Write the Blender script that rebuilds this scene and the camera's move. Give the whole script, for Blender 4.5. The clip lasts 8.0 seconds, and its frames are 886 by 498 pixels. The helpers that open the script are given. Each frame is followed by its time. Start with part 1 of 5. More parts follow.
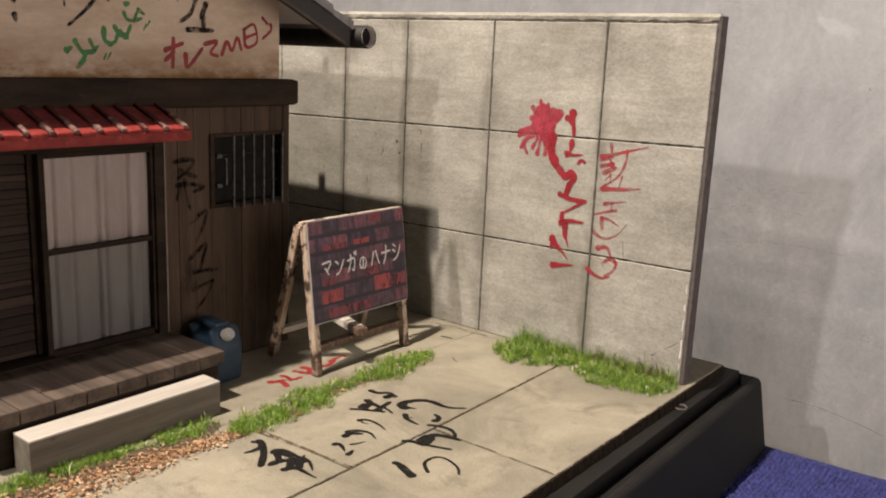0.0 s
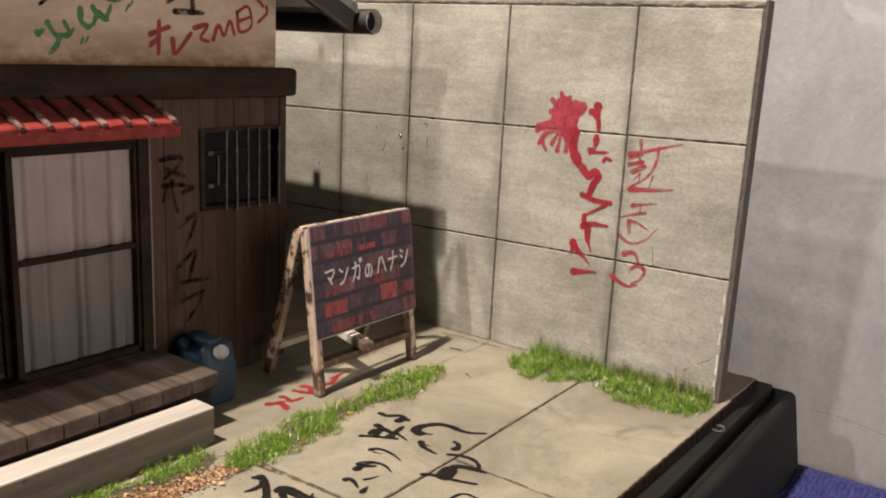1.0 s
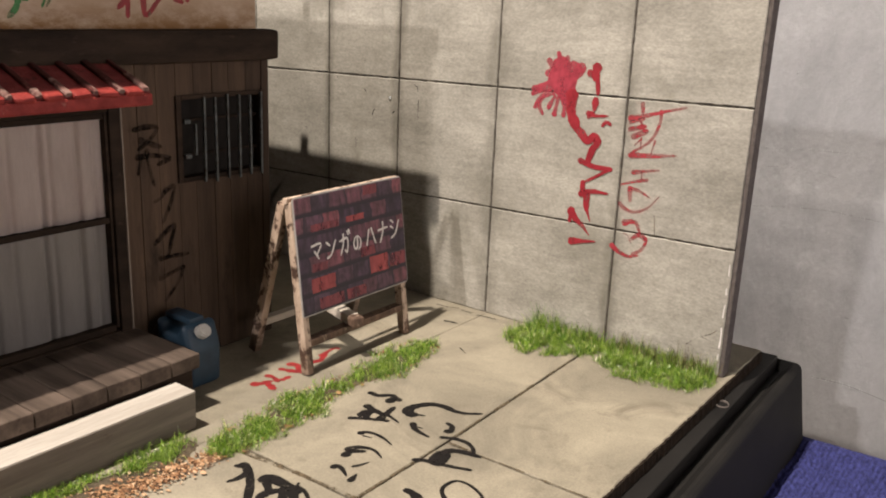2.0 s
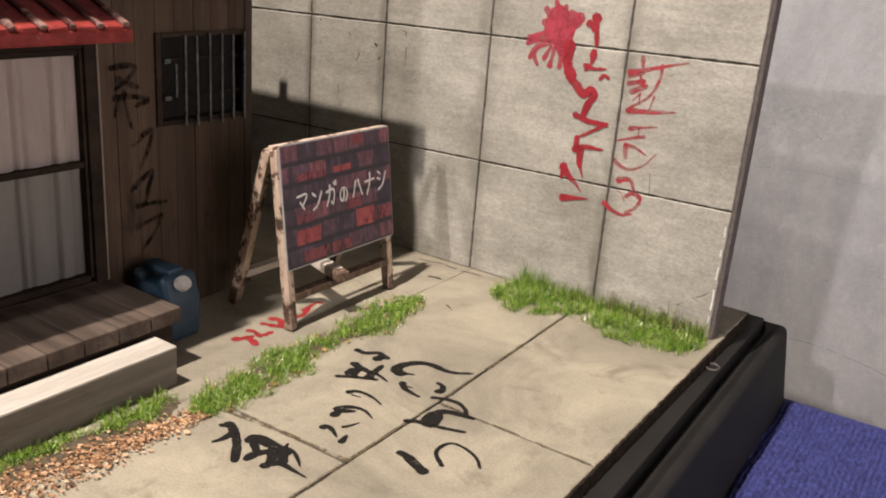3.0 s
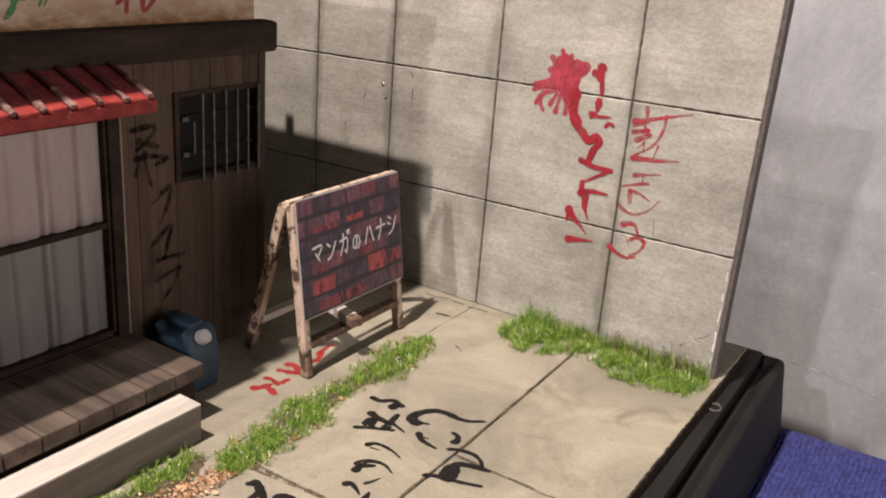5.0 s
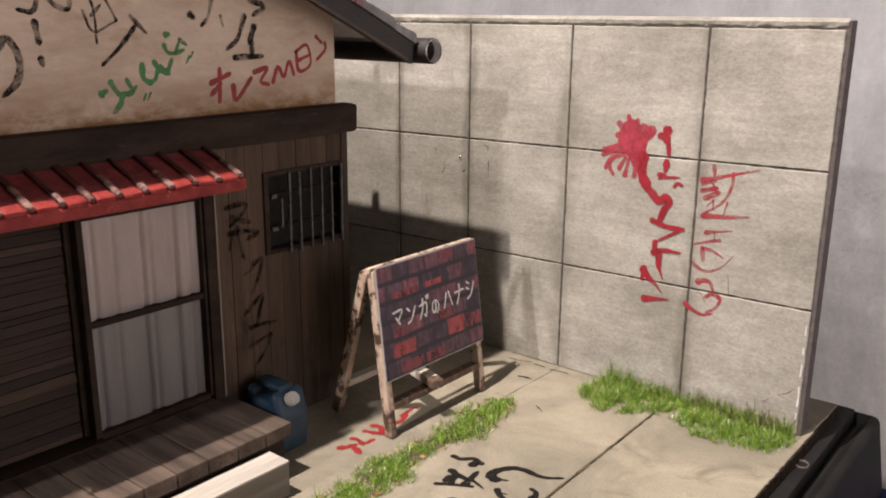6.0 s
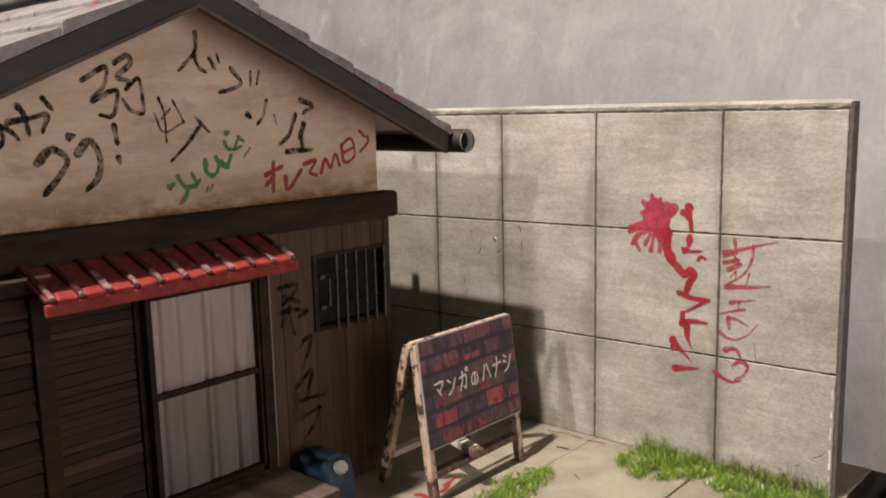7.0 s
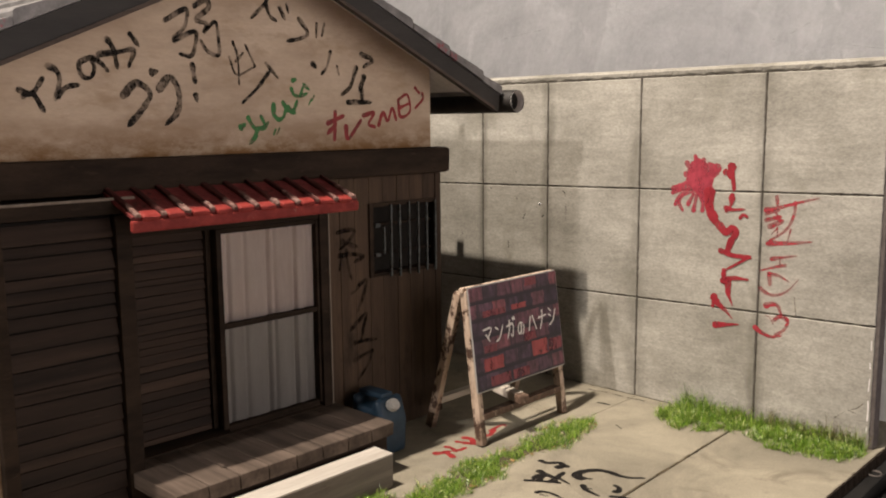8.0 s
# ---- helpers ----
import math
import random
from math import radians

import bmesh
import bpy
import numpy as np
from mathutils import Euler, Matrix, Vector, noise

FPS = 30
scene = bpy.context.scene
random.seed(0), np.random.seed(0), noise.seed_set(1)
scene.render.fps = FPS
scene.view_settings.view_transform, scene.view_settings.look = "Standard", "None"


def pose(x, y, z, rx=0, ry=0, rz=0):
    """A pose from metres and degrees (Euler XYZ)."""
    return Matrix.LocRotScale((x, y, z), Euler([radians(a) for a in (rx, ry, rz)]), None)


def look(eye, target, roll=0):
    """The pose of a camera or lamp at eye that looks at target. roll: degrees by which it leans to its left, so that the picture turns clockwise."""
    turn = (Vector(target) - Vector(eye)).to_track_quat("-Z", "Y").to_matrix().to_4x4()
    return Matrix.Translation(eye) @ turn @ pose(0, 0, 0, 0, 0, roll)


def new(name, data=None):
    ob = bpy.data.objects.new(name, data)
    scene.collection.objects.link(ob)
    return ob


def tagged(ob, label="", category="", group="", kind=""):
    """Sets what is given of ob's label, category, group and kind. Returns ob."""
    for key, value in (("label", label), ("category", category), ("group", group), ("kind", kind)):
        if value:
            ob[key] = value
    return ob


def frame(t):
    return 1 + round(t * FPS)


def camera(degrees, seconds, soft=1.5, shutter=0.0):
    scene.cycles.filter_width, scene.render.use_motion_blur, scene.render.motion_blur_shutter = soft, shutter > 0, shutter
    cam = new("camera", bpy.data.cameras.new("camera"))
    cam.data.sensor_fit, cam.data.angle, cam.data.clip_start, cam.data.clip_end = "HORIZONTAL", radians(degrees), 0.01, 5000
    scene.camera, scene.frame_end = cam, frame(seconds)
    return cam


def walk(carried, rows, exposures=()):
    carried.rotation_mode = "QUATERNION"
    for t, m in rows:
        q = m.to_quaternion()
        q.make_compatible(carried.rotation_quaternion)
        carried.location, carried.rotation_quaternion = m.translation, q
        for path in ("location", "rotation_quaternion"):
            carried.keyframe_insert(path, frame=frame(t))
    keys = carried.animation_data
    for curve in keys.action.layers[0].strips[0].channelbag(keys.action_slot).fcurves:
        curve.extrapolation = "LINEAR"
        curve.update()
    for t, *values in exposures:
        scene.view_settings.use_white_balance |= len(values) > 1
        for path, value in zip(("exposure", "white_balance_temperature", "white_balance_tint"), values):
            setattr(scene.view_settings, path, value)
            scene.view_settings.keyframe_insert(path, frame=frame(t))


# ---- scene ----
cam = camera(53.8, 8.0, soft=2.0)
PATH = [
    (0, (0.00941, 0.01502, 0.16379), (-1.18885, 1.55644, -0.27005), 2.482),
    (0.2, (0.00343, 0.02028, 0.16158), (-1.18383, 1.56665, -0.28472), 2.542),
    (0.5, (-0.00821, 0.02629, 0.16028), (-1.18134, 1.58363, -0.28524), 2.614),
    (0.8, (-0.02370, 0.03360, 0.16173), (-1.18514, 1.59946, -0.28451), 2.671),
    (1, (-0.03126, 0.03658, 0.16142), (-1.18144, 1.60903, -0.29080), 2.800),
    (1.2, (-0.03572, 0.03878, 0.16073), (-1.18004, 1.61525, -0.29232), 2.735),
    (1.5, (-0.03855, 0.04408, 0.16154), (-1.17789, 1.61658, -0.31713), 2.568),
    (1.7, (-0.03845, 0.05084, 0.16445), (-1.18181, 1.61200, -0.34101), 2.261),
    (2.8, (-0.05851, 0.05675, 0.16050), (-1.09751, 1.64097, -0.48038), 4.381),
    (3, (-0.05995, 0.05727, 0.16063), (-1.08802, 1.64467, -0.48993), 4.568),
    (3.2, (-0.06075, 0.05820, 0.15946), (-1.07451, 1.65082, -0.50074), 4.735),
    (3.5, (-0.06295, 0.06062, 0.15846), (-1.05850, 1.65852, -0.51652), 5.091),
    (3.7, (-0.06502, 0.06065, 0.15796), (-1.04936, 1.66122, -0.52707), 5.416),
    (4, (-0.06848, 0.06019, 0.16096), (-1.03460, 1.66312, -0.54420), 5.903),
    (4.2, (-0.07085, 0.05929, 0.16511), (-1.03107, 1.66353, -0.54512), 6.107),
    (5.3, (-0.07009, 0.04775, 0.19331), (-1.11040, 1.62811, -0.45494), 3.174),
    (5.5, (-0.06750, 0.04813, 0.19236), (-1.16080, 1.60560, -0.42326), 2.369),
    (5.7, (-0.06293, 0.04747, 0.19171), (-1.21159, 1.57959, -0.38553), 1.559),
    (6, (-0.04934, 0.04219, 0.18834), (-1.27120, 1.53855, -0.32931), 0.497),
    (6.2, (-0.04273, 0.03528, 0.18774), (-1.29629, 1.52270, -0.27719), -0.007),
    (6.5, (-0.03524, 0.02586, 0.18826), (-1.32686, 1.49766, -0.21862), -0.662),
    (6.8, (-0.03259, 0.02316, 0.19080), (-1.34329, 1.49483, -0.15017), -1.253),
    (7, (-0.03055, 0.02104, 0.18836), (-1.34635, 1.49343, -0.12906), -1.341),
    (7.2, (-0.02836, 0.01645, 0.18372), (-1.34728, 1.48944, -0.11753), -1.178),
    (7.5, (-0.02372, 0.00790, 0.17434), (-1.36326, 1.46618, -0.10683), -1.045),
    (7.7, (-0.02080, 0.00241, 0.16890), (-1.36708, 1.45405, -0.11442), -0.752),
    (8, (-0.02483, -0.00414, 0.15978), (-1.38809, 1.43135, -0.12461), -0.518),
]
walk(cam, [(t, look(eye, target, roll)) for t, eye, target, roll in PATH], exposures=[(0.0, 0.24, 6500, 10), (1.5, 0.27, 6450, 10), (3.0, 0.36, 6250, 12), (4.0, 0.39, 6250, 13), (5.5, 0.36, 6200, 15), (6.0, 0.36, 6200, 15), (6.5, 0.32, 6250, 14), (7.0, 0.22, 6350, 13), (7.5, 0.19, 6450, 12), (8.0, 0.17, 6500, 10)])

# ---- world and lamps: a dim room, a ceiling spot close above, a lower lamp further back and an added side fill ----
world = bpy.data.worlds.new("room_air")
world.use_nodes = True
scene.world = world
world.node_tree.nodes["Background"].inputs[0].default_value = (0.9, 0.85, 0.8, 1)
world.node_tree.nodes["Background"].inputs[1].default_value = 0.01


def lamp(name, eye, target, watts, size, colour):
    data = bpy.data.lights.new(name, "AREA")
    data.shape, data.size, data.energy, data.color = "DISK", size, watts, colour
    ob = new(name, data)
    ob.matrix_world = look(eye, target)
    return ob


spot = bpy.data.lights.new("clip_lamp", "SPOT")
spot.energy, spot.shadow_soft_size, spot.spot_size, spot.spot_blend, spot.color = 118.0, 0.014, math.radians(140), 1.0, (1.0, 0.885, 0.765)
new("clip_lamp", spot).matrix_world = look((-0.380, -0.196, 1.25), (-0.20, 0.24, 0.0))
lamp("standing_lamp", (-0.360, -1.56, 1.120), (-0.28, 0.40, 0.10), 22.0, 0.07, (1.0, 0.92, 0.86))
# Wide unseen fill from the right, added to brighten the house front.
lamp("side_fill", (1.25, 0.38, 0.22), (-0.33, 0.22, 0.13), 11.6, 1.35, (1.0, 0.885, 0.83))


# ---- materials ----
def nodes_of(name):
    m = bpy.data.materials.new(name)
    m.use_nodes = True
    return m, m.node_tree, m.node_tree.nodes["Principled BSDF"]


def noise_node(tree, scale, detail=5.0, rough=0.6, stretch=(1, 1, 1), distort=0.0):
    coord = tree.nodes.new("ShaderNodeTexCoord")
    mapping = tree.nodes.new("ShaderNodeMapping")
    mapping.inputs["Scale"].default_value = stretch
    tree.links.new(coord.outputs["Object"], mapping.inputs["Vector"])
    n = tree.nodes.new("ShaderNodeTexNoise")
    n.inputs["Scale"].default_value, n.inputs["Detail"].default_value = scale, detail
    n.inputs["Roughness"].default_value, n.inputs["Distortion"].default_value = rough, distort
    tree.links.new(mapping.outputs[0], n.inputs["Vector"])
    return n.outputs[0]


def ramp(tree, value, stops):
    r = tree.nodes.new("ShaderNodeValToRGB")
    while len(r.color_ramp.elements) < len(stops):
        r.color_ramp.elements.new(0.5)
    for e, (p, c) in zip(r.color_ramp.elements, stops):
        e.position = p
        e.color = (*c, 1) if len(c) == 3 else (c[0], c[0], c[0], 1)
    tree.links.new(value, r.inputs[0])
    return r.outputs[0]


def mix(tree, kind, factor, a, b):
    m = tree.nodes.new("ShaderNodeMix")
    m.data_type, m.blend_type = "RGBA", kind
    for socket, v in ((m.inputs[0], factor), (m.inputs[6], a), (m.inputs[7], b)):
        if isinstance(v, (int, float)):
            socket.default_value = v
        elif isinstance(v, tuple):
            socket.default_value = (*v, 1)
        else:
            tree.links.new(v, socket)
    return m.outputs[2]


def bumps(tree, shader, layers):
    last = None
    for value, depth in layers:
        b = tree.nodes.new("ShaderNodeBump")
        b.inputs["Strength"].default_value, b.inputs["Distance"].default_value = 1.0, depth
        tree.links.new(value, b.inputs["Height"])
        if last:
            tree.links.new(last, b.inputs["Normal"])
        last = b.outputs[0]
    tree.links.new(last, shader.inputs["Normal"])


def surface(name, dark, light, scale=60, stretch=(1, 1, 1), grain=900, depth=0.0002, rough=0.8, spots=None, spot_scale=200,
            spot_at=0.62, spread=0.0, island=False, metal=0.0, distort=0.0, contrast=0.18, gloss=0.4, rust=None, spot_stretch=None, spot_soft=0.06, speckle=0.16, seams=None, thin=None, streak=None):
    """A surface whose colour drifts between dark and light, with a fine grain, relief, and stains and streaks (spots)
    of a colour of their own.
    spread: how much each piece differs from the next."""
    m, tree, shader = nodes_of(name)
    broad = noise_node(tree, scale, 6, 0.65, stretch, distort)
    fine = noise_node(tree, grain, 4, 0.7, stretch)
    colour = ramp(tree, broad, [(0.5 - contrast, dark), (0.5 + contrast, light)])
    g = ramp(tree, fine, [(0.3, (1 - speckle,)), (0.7, (1 + speckle * 0.7,))])
    colour = mix(tree, "MULTIPLY", 1.0, colour, g)
    if spots:
        s = noise_node(tree, spot_scale, 6, 0.7, spot_stretch or stretch, distort)
        where = ramp(tree, s, [(spot_at, (0.0,)), (spot_at + spot_soft, (1.0,))])
        colour = mix(tree, "MIX", where, colour, spots)
    if streak:
        # fine brushed or cast lines that run one way
        s_scale, s_stretch, low, high = streak
        colour = mix(tree, "MULTIPLY", 1.0, colour, ramp(tree, noise_node(tree, s_scale, 5, 0.75, s_stretch), [(0.30, (low,)), (0.70, (high,))]))
    if seams:
        # grime that ran down beside the upright joints, uneven in width and strength
        lo, hi, places = seams
        sep = tree.nodes.new("ShaderNodeSeparateXYZ")
        tree.links.new(tree.nodes.new("ShaderNodeTexCoord").outputs["Object"], sep.inputs[0])
        sway = tree.nodes.new("ShaderNodeMath")
        sway.operation = "MULTIPLY_ADD"
        sway.inputs[1].default_value = 0.010
        tree.links.new(noise_node(tree, 40, 3, 0.6, (0.3, 1, 1)), sway.inputs[0])
        tree.links.new(sep.outputs["X"], sway.inputs[2])
        along = tree.nodes.new("ShaderNodeMapRange")
        for k, v in ((1, lo + 0.005), (2, hi + 0.005), (3, 0.0), (4, 1.0)):
            along.inputs[k].default_value = v
        tree.links.new(sway.outputs[0], along.inputs[0])
        stops = []
        for x, wide in places:
            c, w = (x - lo) / (hi - lo), wide / (hi - lo)
            stops += [(c - w, (0.0,)), (c - w * 0.35, (1.0,)), (c + w * 0.25, (1.0,)), (c + w * 1.2, (0.0,))]
        band = ramp(tree, along.outputs[0], stops)
        patch = ramp(tree, noise_node(tree, 38, 6, 0.7, (1, 1, 0.5)), [(0.34, (0.0,)), (0.62, (0.78,))])
        colour = mix(tree, "MIX", mix(tree, "MULTIPLY", 1.0, band, patch), colour, (0.115, 0.105, 0.082))
    if rust:
        # a rusty wash that crept up from the beam, with an uneven edge
        top, tint = rust
        sep = tree.nodes.new("ShaderNodeSeparateXYZ")
        tree.links.new(tree.nodes.new("ShaderNodeTexCoord").outputs["Object"], sep.inputs[0])
        rise = tree.nodes.new("ShaderNodeMapRange")
        for k, v in ((1, top), (2, top + 0.017), (3, 1.0), (4, 0.0)):
            rise.inputs[k].default_value = v
        tree.links.new(sep.outputs["Z"], rise.inputs[0])
        soak = ramp(tree, noise_node(tree, 75, 6, 0.75, (1, 0.6, 1.2)), [(0.30, (0.05,)), (0.58, (1.0,))])
        amount = mix(tree, "MULTIPLY", 1.0, rise.outputs[0], soak)
        colour = mix(tree, "MIX", amount, colour, tint)
    if spread:
        if island:
            info = tree.nodes.new("ShaderNodeNewGeometry").outputs["Random Per Island"]
        else:
            info = tree.nodes.new("ShaderNodeObjectInfo").outputs["Random"]
        v = ramp(tree, info, [(0.0, (1 - spread,)), (1.0, (1 + spread,))])
        colour = mix(tree, "MULTIPLY", 1.0, colour, v)
    if thin:
        # dry brush: the paint thins out in streaks
        dry = noise_node(tree, thin[0], 5, 0.75, thin[1])
        tree.links.new(ramp(tree, dry, [(thin[2], (thin[3],)), (thin[2] + 0.16, (1.0,))]), shader.inputs["Alpha"])
    tree.links.new(colour, shader.inputs["Base Color"])
    shader.inputs["Roughness"].default_value, shader.inputs["Metallic"].default_value = rough, metal
    shader.inputs["Specular IOR Level"].default_value = gloss
    bumps(tree, shader, [(broad, depth * 2), (fine, depth)])
    return m


WALL = surface("cast_concrete", (0.220, 0.204, 0.170), (0.372, 0.347, 0.298), 26, (0.7, 1, 1.15), 900, 0.00008, 0.85, (0.192, 0.177, 0.140), 24, 0.54, 0.06, spot_stretch=(1, 1, 0.7), spot_soft=0.20, speckle=0.25, streak=(420, (0.14, 1, 1), 0.86, 1.10), seams=(-0.42, -0.15, ((-0.404, 0.004), (-0.351, 0.005), (-0.2862, 0.008), (-0.2142, 0.005))))
GROUND = surface("weathered_concrete", (0.168, 0.148, 0.110), (0.318, 0.280, 0.206), 17, (1, 1, 1), 1100, 0.00014, 0.85, (0.150, 0.128, 0.092), 34, 0.56, 0.05, spot_soft=0.16, speckle=0.20, distort=0.7, contrast=0.17, streak=(120, (1, 1, 1), 0.92, 1.06))
TORN = surface("torn_card_edge", (0.010, 0.007, 0.005), (0.030, 0.021, 0.014), 300, rough=0.9, gloss=0.1)
JOINT = surface("dark_joint", (0.035, 0.030, 0.024), (0.085, 0.072, 0.058), 200, gloss=0.2)
EDGE = surface("bare_board_edge", (0.068, 0.056, 0.0496), (0.12, 0.1, 0.088), 300, rough=0.9, spots=(0.28, 0.264, 0.224), spot_scale=500, spot_at=0.68)
DARKWOOD = surface("dark_stained_wood", (0.028, 0.0170, 0.0105), (0.078, 0.0490, 0.0310), 90, (1, 1, 0.08), 1500, 0.00012, 0.8, (0.014, 0.0085, 0.005), 60, 0.55, spread=0.20, streak=(240, (1, 1, 0.06), 0.80, 1.15), gloss=0.25, spot_soft=0.2, spot_stretch=(1, 1, 0.4))
DARKRAIL = surface("dark_stained_rail", (0.0120, 0.0074, 0.0047), (0.037, 0.0237, 0.0157), 110, (1, 0.22, 1), 1500, 0.0002, 0.8, (0.075, 0.050, 0.035), 240, 0.62, 0.15, spot_stretch=(1, 0.3, 1), spot_soft=0.18, gloss=0.15)
# Its pale level streaks stand in for highlights on the slat edges.
SHUTTER = surface("old_shutter_wood", (0.014, 0.0082, 0.0055), (0.042, 0.0255, 0.0175), 120, (1, 0.08, 1.5), 1800, 0.0002, 0.7, (0.12, 0.080, 0.058), 520, 0.68, 0.35, gloss=0.2)
DECKWOOD = surface("deck_wood", (0.042, 0.030, 0.0225), (0.115, 0.085, 0.066), 120, (0.08, 1, 1), 1500, 0.00016, 0.8, (0.030, 0.020, 0.014), 200, 0.56, 0.15, spot_soft=0.15, gloss=0.2)
RUSTY = surface("rusty_stained_wood", (0.036, 0.0192, 0.0128), (0.152, 0.092, 0.06), 260, (1, 1, 0.4), 1500, 0.0001, 0.75, (0.272, 0.2, 0.144), 300, 0.60)
# Step front: weathered grey, with its shade mixed into the colour.
GREYWOOD = surface("shaded_weathered_wood", (0.076, 0.0624, 0.0488), (0.164, 0.138, 0.109), 120, (1, 0.06, 1), 1500, 0.0001, 0.8, (0.072, 0.052, 0.036), 160, 0.62, spot_stretch=(1, 0.25, 1))
BEAMWOOD = surface("dark_beam_wood", (0.016, 0.010, 0.007), (0.044, 0.030, 0.022), 120, (1, 0.08, 1), 1500, 0.00012, 0.85, gloss=0.12)
PALEWOOD = surface("pale_wood", (0.38, 0.325, 0.265), (0.56, 0.50, 0.42), 120, (1, 0.07, 1), 1500, 0.0001, 0.7, (0.272, 0.2, 0.12), 120, 0.68)
SIGNWOOD = surface("scuffed_sign_wood", (0.315, 0.222, 0.158), (0.544, 0.424, 0.328), 150, (1, 1, 0.2), 1500, 0.0001, 0.7, (0.050, 0.0250, 0.0150), 125, 0.505, 0.1, spot_stretch=(1, 1, 0.7), spot_soft=0.07, rust=(0.0, (0.068, 0.036, 0.0208)))
PLASTER = surface("stained_plaster", (0.41, 0.308, 0.219), (0.580, 0.463, 0.350), 30, (1, 0.6, 1.6), 500, 0.00008, 0.85, (0.330, 0.228, 0.138), 34, 0.54, rust=(0.1480, (0.184, 0.092, 0.0304)), speckle=0.06, spot_soft=0.2, streak=(260, (1, 0.12, 1), 0.93, 1.05))
ROOF = surface("roof_tile", (0.13, 0.122, 0.118), (0.27, 0.255, 0.248), 120, (1, 1, 1), 900, 0.0001, 0.45, (0.30, 0.06, 0.08), 45, 0.63, 0.1, spot_soft=0.03)
WHITEPAPER = surface("white_paper", (0.592, 0.544, 0.512), (0.688, 0.648, 0.616), 300, rough=0.8, depth=0.00003)
STEPWOOD = surface("lit_step_wood", (0.336, 0.3, 0.256), (0.456, 0.416, 0.364), 140, (1, 0.07, 1), 1500, 0.0001, 0.7, (0.288, 0.24, 0.176), 130, 0.66, spot_soft=0.12)
TRIM = surface("brown_trim", (0.045, 0.030, 0.022), (0.095, 0.066, 0.05), 300, (1, 0.1, 1), rough=0.7)
BARGE = surface("barge_board", (0.014, 0.0112, 0.0092), (0.032, 0.0265, 0.0225), 120, (1, 0.2, 1), 1500, 0.0001, 0.6)
RED = surface("red_awning_paint", (0.150, 0.016, 0.0136), (0.250, 0.034, 0.0272), 160, rough=0.6, spots=(0.34, 0.17, 0.14), spot_scale=190, spot_at=0.64, spot_soft=0.14, gloss=0.2)
RIB = surface("worn_red_rib", (0.034, 0.0125, 0.011), (0.098, 0.030, 0.026), 250, (0.3, 1, 1), rough=0.8, spots=(0.20, 0.105, 0.09), spot_scale=240, spot_at=0.60, spot_soft=0.15, gloss=0.1)
# Pale smeared colour that also carries the light on the rib tips.
RIBTIP = surface("pale_rib_tip", (0.105, 0.045, 0.038), (0.255, 0.165, 0.138), 240, (1, 0.5, 1), rough=0.8, spots=(0.060, 0.020, 0.017), spot_scale=300, spot_at=0.46, spot_soft=0.20, gloss=0.15)
MAROON = surface("dull_red_sheet", (0.095, 0.0165, 0.0155), (0.205, 0.042, 0.041), 120, rough=0.75, spots=(0.045, 0.014, 0.012), spot_scale=170, spot_at=0.54, spot_soft=0.14, gloss=0.15)
BLACK = surface("black_base_paint", (0.008, 0.0072, 0.0066), (0.015, 0.0135, 0.012), 40, rough=0.7, depth=0.00005, gloss=0.2)
BLUE = surface("blue_plastic", (0.0085, 0.021, 0.037), (0.0140, 0.036, 0.060), 120, rough=0.55, depth=0.00004)
CAP = surface("white_cap", (0.304, 0.288, 0.264), (0.4, 0.376, 0.344), 300, rough=0.5, depth=0.00003)
CURTAIN = surface("white_curtain", (0.69, 0.575, 0.53), (0.86, 0.76, 0.715), 45, (1, 1.6, 0.3), 1500, 0.00003, 0.8, speckle=0.05)
GREYCLOTH = surface("shaded_curtain", (0.43, 0.40, 0.375), (0.55, 0.52, 0.49), 45, (1, 1.6, 0.3), 1500, 0.00003, 0.8, speckle=0.05)
BARS = surface("blue_grey_iron", (0.030, 0.034, 0.033), (0.105, 0.115, 0.112), 300, rough=0.6, metal=0.2, spots=(0.030, 0.019, 0.013), spot_scale=420, spot_at=0.52, spot_soft=0.12)
# Near-black colour standing in for shade inside the window and behind slats.
SHADEBLACK = surface("inside_shade", (0.0085, 0.0070, 0.0058), (0.0150, 0.0125, 0.0105), 100, rough=0.9, gloss=0.2)
REDPRINT = surface("bright_red_print", (0.170, 0.030, 0.034), (0.300, 0.062, 0.062), 260, (1, 1, 0.15), 900, 0.00002, 0.45, thin=(220, (1, 1, 0.4), 0.30, 0.35))
DIMPRINT = surface("dim_red_print", (0.095, 0.026, 0.034), (0.205, 0.044, 0.052), 260, (1, 1, 0.15), 900, 0.00002, 0.45, thin=(220, (1, 1, 0.4), 0.34, 0.2))
INK = surface("black_brush_paint", (0.006, 0.005, 0.0045), (0.013, 0.011, 0.010), 300, gloss=0.15, rough=0.7, depth=0.00003, thin=(260, (1, 1, 1), 0.30, 0.45))
DRYINK = surface("dry_black_brush_paint", (0.010, 0.0085, 0.007), (0.022, 0.018, 0.015), 300, gloss=0.12, rough=0.75, depth=0.00003, thin=(190, (1, 1, 1), 0.42, 0.30))
FADED = surface("faded_brush_paint", (0.006, 0.0045, 0.0035), (0.013, 0.0095, 0.007), 300, gloss=0.05, rough=0.9, depth=0.00003, thin=(230, (1, 1, 0.6), 0.45, 0.30))
REDDARK = surface("dark_red_brush_paint", (0.165, 0.011, 0.013), (0.275, 0.022, 0.023), 90, rough=0.55, depth=0.00003, thin=(240, (1, 1, 1), 0.33, 0.5))
